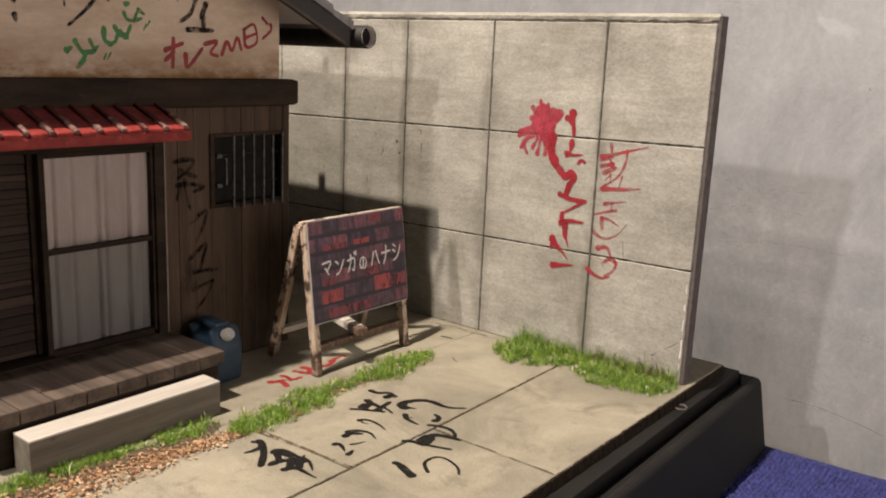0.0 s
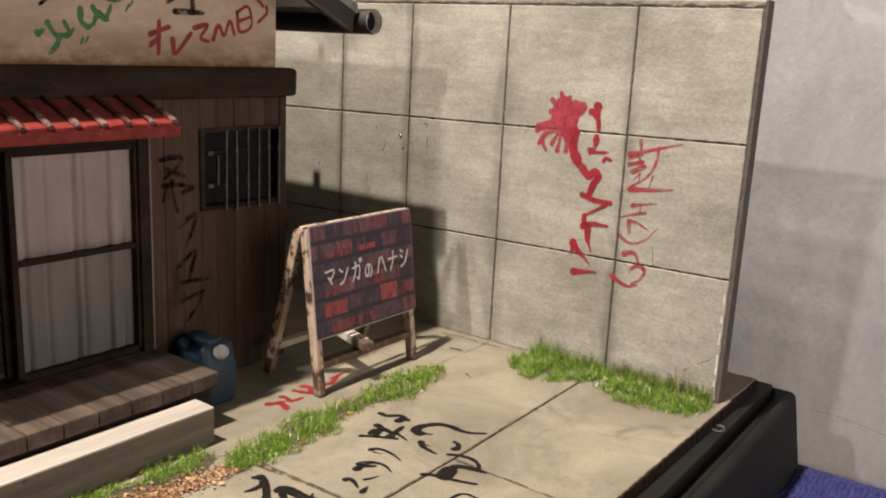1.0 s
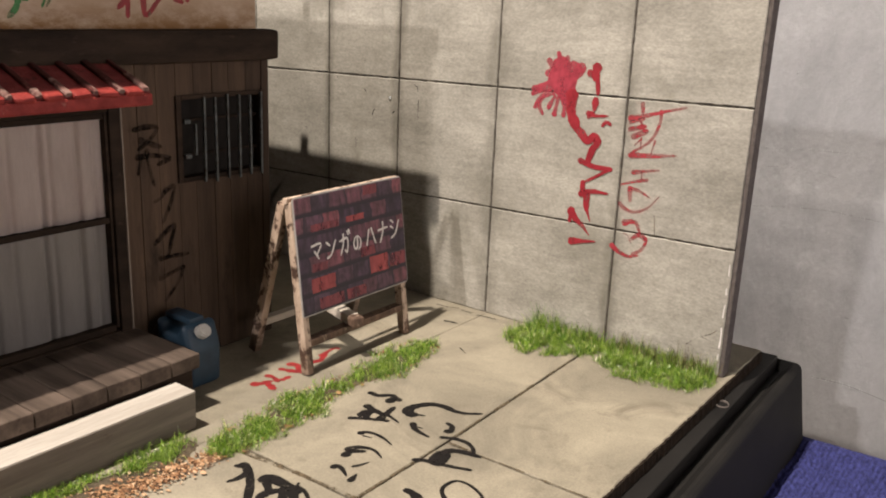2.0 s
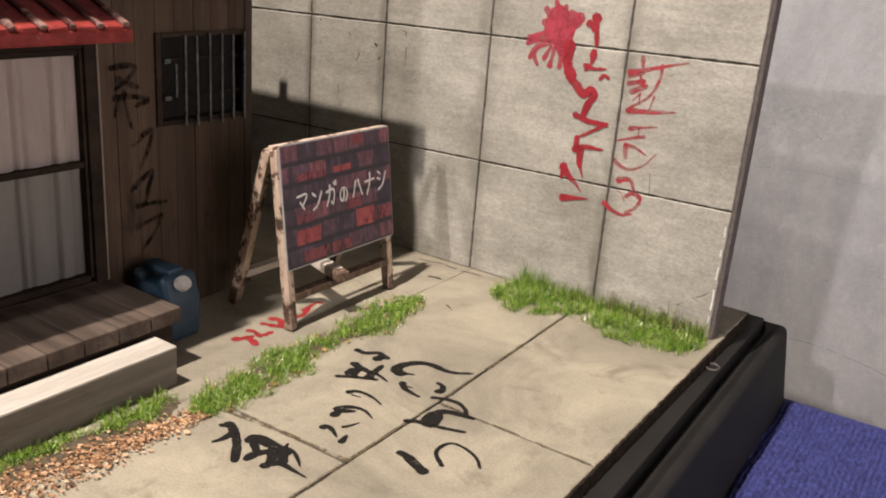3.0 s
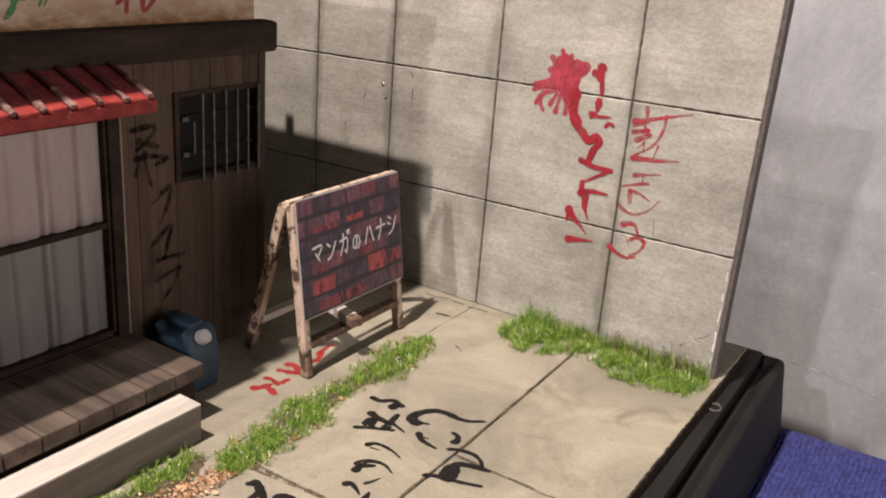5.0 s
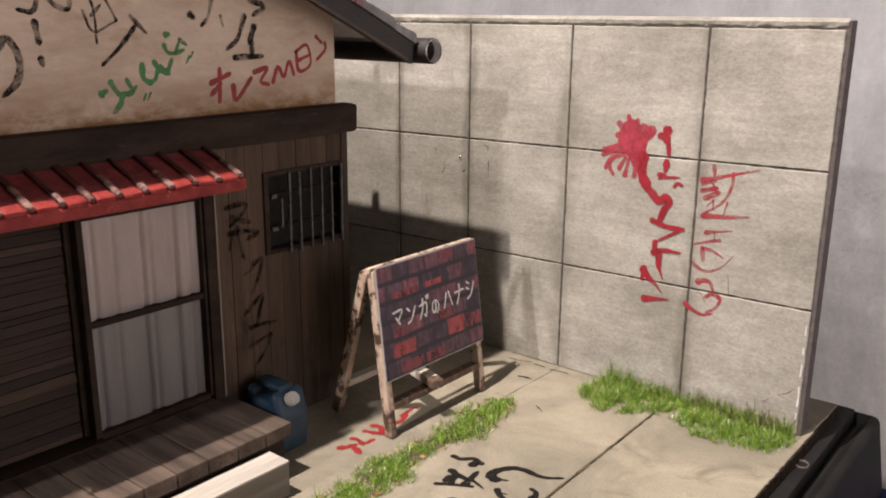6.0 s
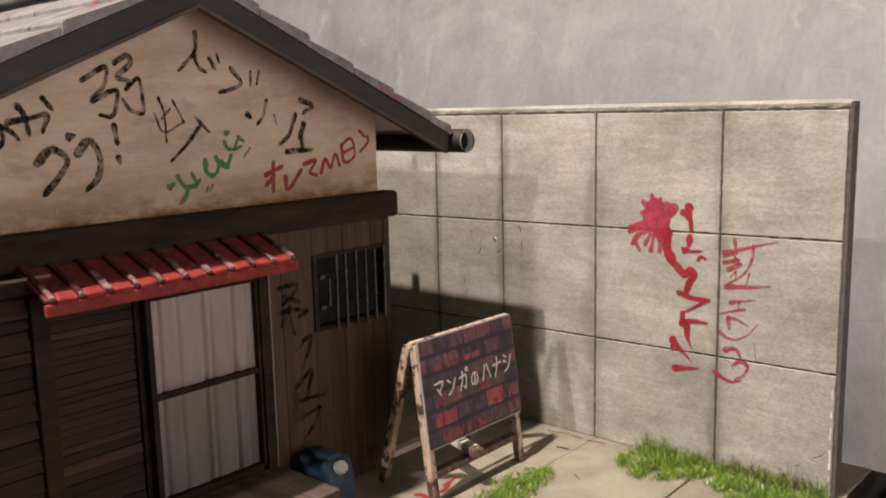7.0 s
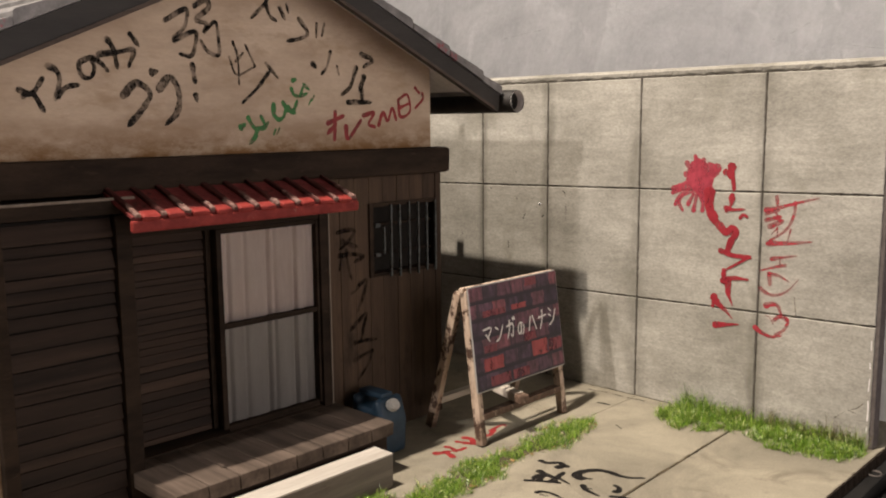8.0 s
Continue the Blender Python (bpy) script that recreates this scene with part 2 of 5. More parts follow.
REDPAINT = surface("red_brush_paint", (0.19, 0.0075, 0.014), (0.30, 0.018, 0.028), 90, rough=0.55, depth=0.00003, thin=(150, (1, 1, 0.5), 0.36, 0.60))
PINKPAINT = surface("pinkish_brush_paint", (0.27, 0.022, 0.038), (0.38, 0.046, 0.068), 70, rough=0.6, depth=0.00003, thin=(120, (1, 1, 0.6), 0.42, 0.62))
DRYRED = surface("dry_red_brush_paint", (0.23, 0.014, 0.022), (0.34, 0.034, 0.046), 110, rough=0.6, depth=0.00003, thin=(210, (0.5, 1, 1), 0.46, 0.42))
GREENPAINT = surface("green_brush_paint", (0.024, 0.110, 0.025), (0.046, 0.190, 0.048), 200, rough=0.6, depth=0.00003, thin=(240, (1, 1, 1), 0.36, 0.4))
WHITEPAINT = surface("white_print", (0.496, 0.464, 0.432), (0.592, 0.56, 0.528), 300, rough=0.5, depth=0.00002)
STEEL = surface("bright_pin", (0.5, 0.5, 0.5), (0.7, 0.7, 0.7), 300, rough=0.25, metal=1.0)
TOWEL = surface("blue_terry", (0.016, 0.018, 0.082), (0.046, 0.051, 0.195), 420, rough=0.95, depth=0.0004, grain=1600, contrast=0.11)
BACKDROP = surface("grey_backdrop", (0.364, 0.362, 0.371), (0.528, 0.522, 0.531), 9, (1, 1, 0.62), 240, 0.0004, 0.55, (0.588, 0.58, 0.588), 26, 0.58, distort=1.3, spot_soft=0.16, speckle=0.07, contrast=0.20, streak=(34, (1, 1, 0.30), 0.90, 1.07))
SCRATCH = surface("pale_scratch", (0.496, 0.488, 0.488), (0.576, 0.568, 0.568), 200, rough=0.6, thin=(90, (1, 1, 1), 0.44, 0.0))
CRACK = surface("dark_crack", (0.216, 0.208, 0.208), (0.304, 0.296, 0.296), 200, rough=0.8, thin=(150, (1, 1, 1), 0.40, 0.15))
PALESTRIP = surface("pale_edge_strip", (0.14, 0.11, 0.085), (0.22, 0.18, 0.145), 300, (1, 1, 0.1))
TABLE = surface("table_wood", (0.16, 0.10, 0.06), (0.25, 0.17, 0.10), 12, (0.1, 1, 1), 200, 0.0002, 0.5)
ROOM = surface("room_paint", (0.11, 0.10, 0.09), (0.15, 0.14, 0.125), 2, grain=60)
JOINTDIRT = surface("brown_joint_dirt", (0.060, 0.045, 0.028), (0.150, 0.115, 0.072), 160, rough=0.95, depth=0.00003, gloss=0.1, thin=(170, (1, 1, 1), 0.42, 0.05))
SOIL = surface("soil", (0.05, 0.036, 0.022), (0.13, 0.10, 0.06), 500, rough=1.0, depth=0.0006)


def island_colours(name, stops, rough):
    m, tree, shader = nodes_of(name)
    info = tree.nodes.new("ShaderNodeNewGeometry").outputs["Random Per Island"]
    tree.links.new(ramp(tree, info, stops), shader.inputs["Base Color"])
    shader.inputs["Roughness"].default_value = rough
    return m


# The few near-white blades at the ramp's end are painted glints.
GRASS = island_colours("static_grass", [(0.0, (0.100, 0.072, 0.026)), (0.05, (0.028, 0.058, 0.007)), (0.25, (0.070, 0.142, 0.012)), (0.58, (0.150, 0.272, 0.023)), (0.82, (0.245, 0.368, 0.045)), (0.93, (0.40, 0.48, 0.11)), (0.98, (0.56, 0.53, 0.27)), (1.0, (0.80, 0.78, 0.60))], 0.30)
STALKS = island_colours("dry_stalk", [(0.0, (0.060, 0.050, 0.020)), (0.5, (0.115, 0.105, 0.036)), (0.9, (0.20, 0.165, 0.070)), (1.0, (0.50, 0.44, 0.27))], 0.4)
LEAVES = island_colours("dead_leaf", [(0.0, (0.060, 0.030, 0.014)), (0.30, (0.190, 0.088, 0.038)), (0.70, (0.350, 0.190, 0.088)), (1.0, (0.53, 0.37, 0.23))], 0.8)


def print_material():
    """The printed picture: rows of dark purple and red blocks, finely ruled upright, over dark level bands."""
    m, tree, shader = nodes_of("block_print")
    coord = tree.nodes.new("ShaderNodeTexCoord")
    swap = tree.nodes.new("ShaderNodeSeparateXYZ")
    join = tree.nodes.new("ShaderNodeCombineXYZ")
    tree.links.new(coord.outputs["Object"], swap.inputs[0])
    tree.links.new(swap.outputs["Y"], join.inputs["X"])
    drop = tree.nodes.new("ShaderNodeMath")
    drop.inputs[1].default_value = -0.0013
    tree.links.new(swap.outputs["Z"], drop.inputs[0])
    tree.links.new(drop.outputs[0], join.inputs["Y"])
    brick = tree.nodes.new("ShaderNodeTexBrick")
    brick.offset = 0.5
    for key, v in (("Scale", 1.0), ("Mortar Size", 0.0006), ("Mortar Smooth", 1.0), ("Brick Width", 0.0110), ("Row Height", 0.0087), ("Bias", 0.0)):
        brick.inputs[key].default_value = v
    brick.inputs["Color1"].default_value = (0, 0, 0, 1)
    brick.inputs["Color2"].default_value = (1, 1, 1, 1)
    brick.inputs["Mortar"].default_value = (0, 0, 0, 1)
    wob = tree.nodes.new("ShaderNodeVectorMath")
    wob.operation = "MULTIPLY_ADD"
    wob.inputs[1].default_value = (0.0050, 0.0010, 0)
    soft = tree.nodes.new("ShaderNodeTexNoise")
    soft.inputs["Scale"].default_value = 160
    tree.links.new(join.outputs[0], soft.inputs["Vector"])
    tree.links.new(soft.outputs["Color"], wob.inputs[0])
    tree.links.new(join.outputs[0], wob.inputs[2])
    tree.links.new(wob.outputs[0], brick.inputs["Vector"])
    tone = ramp(tree, brick.outputs["Color"], [(0.0, (0.026, 0.015, 0.029)), (0.40, (0.054, 0.028, 0.046)), (0.70, (0.110, 0.042, 0.058)), (1.0, (0.170, 0.050, 0.062))])
    spines = ramp(tree, noise_node(tree, 420, 3, 0.6, (1, 1, 0.12)), [(0.34, (0.45,)), (0.66, (1.35,))])
    dirt = ramp(tree, noise_node(tree, 200, 5, 0.7, (1, 0.8, 1.2)), [(0.32, (0.50,)), (0.68, (1.35,))])
    tone = mix(tree, "MULTIPLY", 1.0, mix(tree, "MULTIPLY", 1.0, tone, dirt), spines)
    tone = mix(tree, "MIX", brick.outputs["Fac"], tone, (0.016, 0.010, 0.019))
    sep = tree.nodes.new("ShaderNodeSeparateXYZ")
    tree.links.new(wob.outputs[0], sep.inputs[0])
    part_of = tree.nodes.new("ShaderNodeMath")
    part_of.operation = "DIVIDE"
    part_of.inputs[1].default_value = 0.0087
    tree.links.new(sep.outputs["Y"], part_of.inputs[0])
    fract = tree.nodes.new("ShaderNodeMath")
    fract.operation = "FRACT"
    tree.links.new(part_of.outputs[0], fract.inputs[0])
    shelf = ramp(tree, fract.outputs[0], [(0.0, (1.0,)), (0.14, (0.9,)), (0.26, (0.0,)), (0.94, (0.0,)), (1.0, (1.0,))])
    tone = mix(tree, "MIX", shelf, tone, (0.0105, 0.007, 0.0135))
    tree.links.new(tone, shader.inputs["Base Color"])
    shader.inputs["Roughness"].default_value = 0.45
    return m


PRINT = print_material()


# ---- building helpers ----
def box(bm, x0, x1, y0, y1, z0, z1, bevel=0.0, turn=None):
    """A block, with its edges rounded by bevel; turn is a matrix for it."""
    m = Matrix.Translation(((x0 + x1) / 2, (y0 + y1) / 2, (z0 + z1) / 2)) @ Matrix.Diagonal((abs(x1 - x0), abs(y1 - y0), abs(z1 - z0), 1))
    made = bmesh.ops.create_cube(bm, size=1.0, matrix=(turn @ m) if turn else m)["verts"]
    if bevel:
        edges = {e for v in made for e in v.link_edges}
        bmesh.ops.bevel(bm, geom=list(edges), offset=bevel, segments=2, profile=0.6, affect="EDGES")
    return bm


def beam_between(bm, a, b, w, d, up=(0, 0, 1), bevel=0.0004):
    """A square-sawn stick from a to b, w wide and d deep."""
    a, b = Vector(a), Vector(b)
    z = (b - a).normalized()
    x = z.cross(Vector(up)).normalized()
    y = z.cross(x)
    turn = Matrix((x, y, z)).transposed().to_4x4()
    turn.translation = (a + b) / 2
    n = (b - a).length
    return box(bm, -w / 2, w / 2, -d / 2, d / 2, -n / 2, n / 2, bevel, turn)


def prism(bm, outline, axis, lo, hi):
    """An outline of (a, b) pairs pushed from lo to hi along an axis."""
    def put(a, b, c):
        return {"x": (c, a, b), "y": (a, c, b), "z": (a, b, c)}[axis]
    near = [bm.verts.new(put(a, b, lo)) for a, b in outline]
    far = [bm.verts.new(put(a, b, hi)) for a, b in outline]
    n = len(outline)
    bm.faces.new(near)
    bm.faces.new(far[::-1])
    for i in range(n):
        bm.faces.new((near[i], far[i], far[(i + 1) % n], near[(i + 1) % n]))
    bmesh.ops.recalc_face_normals(bm, faces=bm.faces)
    return bm


def worn(bm, amount, scale):
    """Shift the corners a little, as of hand-cut pieces."""
    for v in bm.verts:
        v.co += noise.noise_vector(v.co * scale) * amount
    return bm


def mesh_of(name, bm, material, smooth=False):
    me = bpy.data.meshes.new(name)
    bm.to_mesh(me)
    bm.free()
    me.materials.append(material)
    if smooth:
        for p in me.polygons:
            p.use_smooth = True
    return me


def part(name, bm, material, parent, label="", smooth=False):
    ob = new(name, mesh_of(name, bm, material, smooth))
    ob.parent = parent
    return tagged(ob, label)


def thing(name, label, category, kind="", group=""):
    return tagged(new(name), label, category, group, kind)


def block(*a, **k):
    return box(bmesh.new(), *a, **k)


def brush_mesh(strokes, place):
    """Brush strokes: 'width: a,b a,b ...; ...' in millimetres of the painted surface, width or first>last where a stroke runs thin; place puts (a, b, lift) into the world."""
    bm = bmesh.new()
    for number, stroke in enumerate(strokes.split(";")):
        width, text = stroke.split(":")
        pts = [Vector([float(v) / 1000 for v in p.split(",")]) for p in text.split()]
        first, _, last = width.partition(">")
        w = float(first) / 1000
        ctrl = [pts[0] * 2 - pts[1]] + pts + [pts[-1] * 2 - pts[-2]]
        line = []
        for i in range(1, len(ctrl) - 2):
            p0, p1, p2, p3 = ctrl[i - 1:i + 3]
            for k in range(6):
                t = k / 6
                line.append(0.5 * (2 * p1 + (p2 - p0) * t + (2 * p0 - 5 * p1 + 4 * p2 - p3) * t * t + (3 * p1 - p0 - 3 * p2 + p3) * t ** 3))
        line.append(pts[-1])
        d0, d1 = (line[0] - line[1]).normalized(), (line[-1] - line[-2]).normalized()
        line = [line[0] + d0 * w * 0.35] + line + [line[-1] + d1 * w * 0.4]
        lift = 0.00005 + 0.000012 * number
        rows = []
        for i, p in enumerate(line):
            d = (line[min(i + 1, len(line) - 1)] - line[max(i - 1, 0)]).normalized()
            side = Vector((-d.y, d.x))
            share = i / (len(line) - 1)
            swell = 0.95 - 0.30 * share + 0.10 * math.sin(9 * share + number)
            if last:
                swell = 1 + (float(last) / float(first) - 1) * share
            if i == 0:
                swell = 0.45
            if i == len(line) - 1:
                swell = 0.18 if not last else 0.5 * float(last) / float(first)
            rag = 1 + 0.26 * noise.noise(Vector((p.x * 520, p.y * 520, number))) + 0.12 * noise.noise(Vector((p.x * 1500, p.y * 1500, number + 7)))
            rows.append([bm.verts.new(place(*(p + side * w * 0.5 * swell * rag * s), lift)) for s in (1, 0.0, -1)])
        for a, b in zip(rows, rows[1:]):
            bm.faces.new((a[0], b[0], b[1], a[1]))
            bm.faces.new((a[1], b[1], b[2], a[2]))
    return bm


def lettering(name, words, material, parent, place, label=""):
    for number, strokes in enumerate(words):
        def raised(a, b, lift):
            return place(a, b, lift + 0.000004 * number)
        part(name, brush_mesh(strokes, raised), material, parent, label)


# ---- the room round the set ----
# Unseen shell, added to close the set in; dark paint limits bounce.
floor = tagged(new("floor", mesh_of("floor", block(-2, 2, -2.4, 1.6, -0.85, -0.80), TABLE)), "brown wooden room floor", "floor", kind="structure")
for name, dims in (("wall_north", (-2, 2, 1.5, 1.6, -0.8, 1.6)), ("wall_south", (-2, 2, -2.4, -2.3, -0.8, 1.6)), ("wall_west", (-2.1, -2, -2.4, 1.6, -0.8, 1.6)), ("wall_east", (2, 2.1, -2.4, 1.6, -0.8, 1.6))):
    tagged(new(name, mesh_of(name, block(*dims), ROOM)), "plain dim painted room wall", "wall", kind="structure")
tagged(new("ceiling", mesh_of("ceiling", block(-2, 2, -2.4, 1.6, 1.6, 1.65), ROOM)), "plain dim painted ceiling", "ceiling", kind="structure")

table = thing("table", "plain wooden table under the towel", "table")
part("tabletop", block(-1.0, 0.6, -0.1, 0.514, -0.085, -0.0605, bevel=0.002), TABLE, table)
for x in (-0.95, 0.55):
    for y in (-0.05, 0.47):
        part("leg", block(x - 0.025, x + 0.025, y - 0.025, y + 0.025, -0.80, -0.085, bevel=0.002), TABLE, table)


PROFILE = [(0.600, -0.80), (0.612, -0.30), (0.6185, -0.062), (0.6215, -0.016), (0.629, 0.030), (0.645, 0.09), (0.656, 0.15), (0.673, 0.22), (0.714, 0.36), (0.792, 0.60), (0.89, 0.90)]
# soft folds and dents of the sheet: x and z of two ends, half width, depth
FOLDS = [(-0.468, 0.31, -0.477, 0.16, 0.0045, 0.0014), (-0.324, 0.28, -0.345, 0.196, 0.0055, 0.0012), (-0.622, 0.31, -0.622, 0.18, 0.007, 0.0012), (-0.20, 0.052, -0.06, 0.046, 0.006, 0.0011), (-0.22, 0.012, -0.08, -0.004, 0.008, 0.0009), (-0.60, 0.26, -0.44, 0.30, 0.010, 0.0012), (-0.3157, 0.2208, -0.3026, 0.2264, 0.0022, 0.0012), (-0.345, 0.207, -0.325, 0.212, 0.0030, 0.0009)]


def sheet_y(x, z):
    y = float(np.interp(z, [b for _, b in PROFILE], [a for a, _ in PROFILE]))
    y += 0.002 * noise.noise(Vector((x * 6, z * 6, 0))) + 0.0010 * noise.noise(Vector((x * 24, z * 15, 5)))
    for x0, z0, x1, z1, wide, deep in FOLDS:
        along = Vector((x1 - x0, z1 - z0))
        t = ((x - x0) * along.x + (z - z0) * along.y) / along.length_squared
        if -0.3 < t < 1.3:
            off = ((x - x0) * along.y - (z - z0) * along.x) / along.length
            fade = max(0.0, 1 - abs(2 * t - 1) ** 3 / 2.2)
            y -= deep * fade * math.exp(-(off / wide) ** 2)
    return y


def backdrop_sheet():
    """A stiff painted sheet that stands on the floor behind the table and leans back a little, with folds and dents."""
    bm = bmesh.new()
    heights = []
    for (_, z0), (_, z1) in zip(PROFILE, PROFILE[1:]):
        n = 3 if z0 < -0.1 or z0 > 0.5 else max(3, int((z1 - z0) / 0.005))
        heights += [z0 + (z1 - z0) * k / n for k in range(n)]
    heights.append(PROFILE[-1][1])
    xs = [-0.98 + 1.56 * i / 400 for i in range(401)]
    grid = [[bm.verts.new((x, sheet_y(x, z), z)) for x in xs] for z in heights]
    for a, b in zip(grid, grid[1:]):
        for i in range(400):
            bm.faces.new((a[i], a[i + 1], b[i + 1], b[i]))
    bmesh.ops.solidify(bm, geom=bm.faces[:], thickness=0.0008)
    bmesh.ops.recalc_face_normals(bm, faces=bm.faces)
    ob = new("backdrop", mesh_of("backdrop", bm, BACKDROP, smooth=True))
    return tagged(ob, "mottled grey concrete-look backdrop sheet behind the table", "backdrop", kind="structure")


backdrop = backdrop_sheet()


def on_sheet(a, b, lift):
    return (a, sheet_y(a, b) - lift - 0.0012, b)


lettering("scratch", [
    "0.3: -221.9,38.7 -195.8,42.6 -164.8,45.3 -142.2,44.6 -116.7,43.1",
    "0.3: -211.5,78 -179.6,80.4 -154.9,81.4; 0.3: -227,61.4 -197,68 -173.1,67.5 -161.2,66",
    "0.42: -110.6,-7.5 -102.7,-8.7 -94.9,-10.7; 0.6: -197.2,126.9 -194.2,128.7 -190.7,131.3; 0.6: -108.4,30.1 -107.6,29.5; 0.36: -111.9,35.8 -105.4,38",
    "0.6: -316,220.6 -312.5,222.2; 0.36: -302.9,224.3 -296.6,228 -287.2,233.1; 0.36: -588,241.8 -560,244.7 -537,247.8; 0.48: -317.8,202.3 -314.5,205.5; 0.48: -352.2,215.2 -350.9,214.3; 0.3: -256.3,213.6 -232.8,209.6 -217.9,208; 0.42: -239.6,249.8 -232.2,250.6",
], SCRATCH, backdrop, on_sheet, "pale scratch on the sheet")
lettering("crack", [
    "0.55: -151.9,-59.6 -132.9,-59.3 -114.3,-61.8 -99.7,-64.3 -86.5,-67.5; 0.6: -138.8,-16.7 -137.4,-16.9; 0.65: -134.5,154.1 -133.6,152.6",
], CRACK, backdrop, on_sheet, "thin dark crack mark on the sheet")


def towel():
    """Terry cloth: a sheet of small loops in rows, finest where the set leaves it bare."""
    def steps(lo, a, b, hi, fine, coarse):
        out = list(np.arange(lo, a, coarse)) + list(np.arange(a, b, fine)) + list(np.arange(b, hi, coarse)) + [hi]
        return out
    xs = steps(-0.60, -0.150, 0.03, 0.30, 0.0007, 0.02)
    ys = steps(0.0, 0.20, 0.518, 0.5185, 0.0007, 0.02)
    verts, faces = [], []
    for j, y in enumerate(ys):
        for i, x in enumerate(xs):
            u, v = x * 1000, y * 1000
            warp = noise.noise(Vector((u * 0.03, v * 0.03, 3.0)))
            across = u / 2.6 + 0.35 * warp + 0.20 * noise.noise(Vector((u * 0.08, v * 0.10, 1.0)))
            row = math.floor(across)
            ridge = math.sin(math.pi * (across - row)) ** 0.8
            phase = (row * 0.618) % 1.0 + 0.6 * noise.noise(Vector((row * 3.7, v * 0.12, 5.0)))
            loop = 0.5 + 0.5 * math.sin(2 * math.pi * (v / 4.6 + phase))
            bite = noise.noise(Vector((row * 5.1, math.floor(v / 4.6 + phase) * 3.3, 2.0)))
            fade = min(1.0, (0.5185 - y) / 0.014) ** 1.5
            h = fade * (0.0030 * ridge * (0.30 + 0.70 * loop) * (1 + 0.6 * bite) + 0.0004 * noise.noise(Vector((u * 1.3, v * 0.8, 0)))) + 0.0015 * warp
            edge = min(1.0, (0.5185 - y) / 0.004)
            fall = 0.0030 * (1 - math.sqrt(max(0.0, 1 - (1 - edge) ** 2)))
            verts.append((x, y + 0.0010 * noise.noise(Vector((u * 0.15, 7, 0))) * (1 - edge) + 0.09 * max(0.0, x + 0.135) * min(1, y / 0.5), -0.0553 + (h if x > -0.152 and y > 0.19 else 0.0) - fall))
    n = len(xs)
    for j in range(len(ys) - 1):
        for i in range(n - 1):
            a = j * n + i
            faces.append((a, a + 1, a + 1 + n, a + n))
    me = bpy.data.meshes.new("towel")
    me.from_pydata(verts, [], faces)
    me.materials.append(TOWEL)
    for p in me.polygons:
        p.use_smooth = True
    return tagged(new("towel", me), "blue terry towel spread on the table", "towel")


towel()

# ---- the black display base ----
base = thing("display_base", "black painted wooden display base under the model", "base")
TILT = Matrix.Translation((-0.1405, 0.40, 0)) @ Matrix.Rotation(math.radians(1.18), 4, "Z") @ Matrix.Translation((0.1405, -0.40, 0))


def plinth():
    """A plinth that widens downward, its rim rounded, with a recess for the top board."""
    bm = bmesh.new()
    low = [bm.verts.new((x, y, -0.0548)) for x, y in ((-0.606, 0.022), (-0.1275, 0.022), (-0.1275, 0.5130), (-0.606, 0.5130))]
    top = [bm.verts.new((x, y, -0.0086)) for x, y in ((-0.600, 0.030), (-0.1325, 0.030), (-0.1325, 0.5035), (-0.600, 0.5035))]
    bm.faces.new(low[::-1])
    lid = bm.faces.new(top)
    for i in range(4):
        bm.faces.new((low[i], low[(i + 1) % 4], top[(i + 1) % 4], top[i]))
    edges = [e for e in bm.edges if sum(v.co.z > -0.02 for v in e.verts) >= 1]
    bmesh.ops.bevel(bm, geom=edges, offset=0.0035, segments=4, profile=0.5, affect="EDGES")
    lid = max((f for f in bm.faces if f.normal.z > 0.99), key=lambda f: f.calc_area())
    bmesh.ops.inset_region(bm, faces=[lid], thickness=0.0066, depth=0.0)
    bmesh.ops.translate(bm, verts=lid.verts[:], vec=(0, 0, -0.0052))
    bmesh.ops.transform(bm, matrix=TILT, verts=bm.verts)
    return bm


part("plinth", plinth(), BLACK, base)
part("top_board", box(bmesh.new(), -0.592, -0.1437, 0.038, 0.4965, -0.0137, -0.0055, 0.0006, TILT), BLACK, base)

# ---- ground slabs ----
ground = thing("ground", "model ground of weathered concrete slabs with dark joints", "ground", "structure")
part("bed", worn(block(-0.585, -0.1515, 0.045, 0.4835, -0.0054, -0.0012), 0.0002, 120), JOINT, ground, "dark bedding under the slabs")


def drift(x, y):
    """The long joint runs slightly askew towards the wall."""
    return x - (0.0014 + 0.024 * max(0.0, y - 0.31)) * max(0.0, 1 - abs(x + 0.2142) / 0.03)


def slab(x0, x1, y0, y1, right=False):
    bm = bmesh.new()
    n = 110
    outline = []
    def edge(p, q, rag):
        for i in range(n):
            t = i / n
            a = Vector(p).lerp(Vector(q), t)
            k = rag * (0.35 * noise.noise(Vector((a.x * 260, a.y * 260, 1))) + 0.9 * noise.noise(Vector((a.x * 1300, a.y * 1300, 5))))
            d = (Vector(q) - Vector(p)).normalized()
            outline.append((drift(a.x - d.y * k, a.y), a.y + d.x * k))
    edge((x0, y0), (x1, y0), 0.00035)
    edge((x1, y0), (x1, y1), 0.00055 if right else 0.00035)
    edge((x1, y1), (x0, y1), 0.00035)
    edge((x0, y1), (x0, y0), 0.00035)
    prism(bm, outline, "z", -0.0050, 0.0)
    top = [e for e in bm.edges if all(abs(v.co.z) < 1e-6 for v in e.verts)]
    bmesh.ops.bevel(bm, geom=top, offset=0.0004, segments=1, affect="EDGES")
    return bm


J = 0.0006
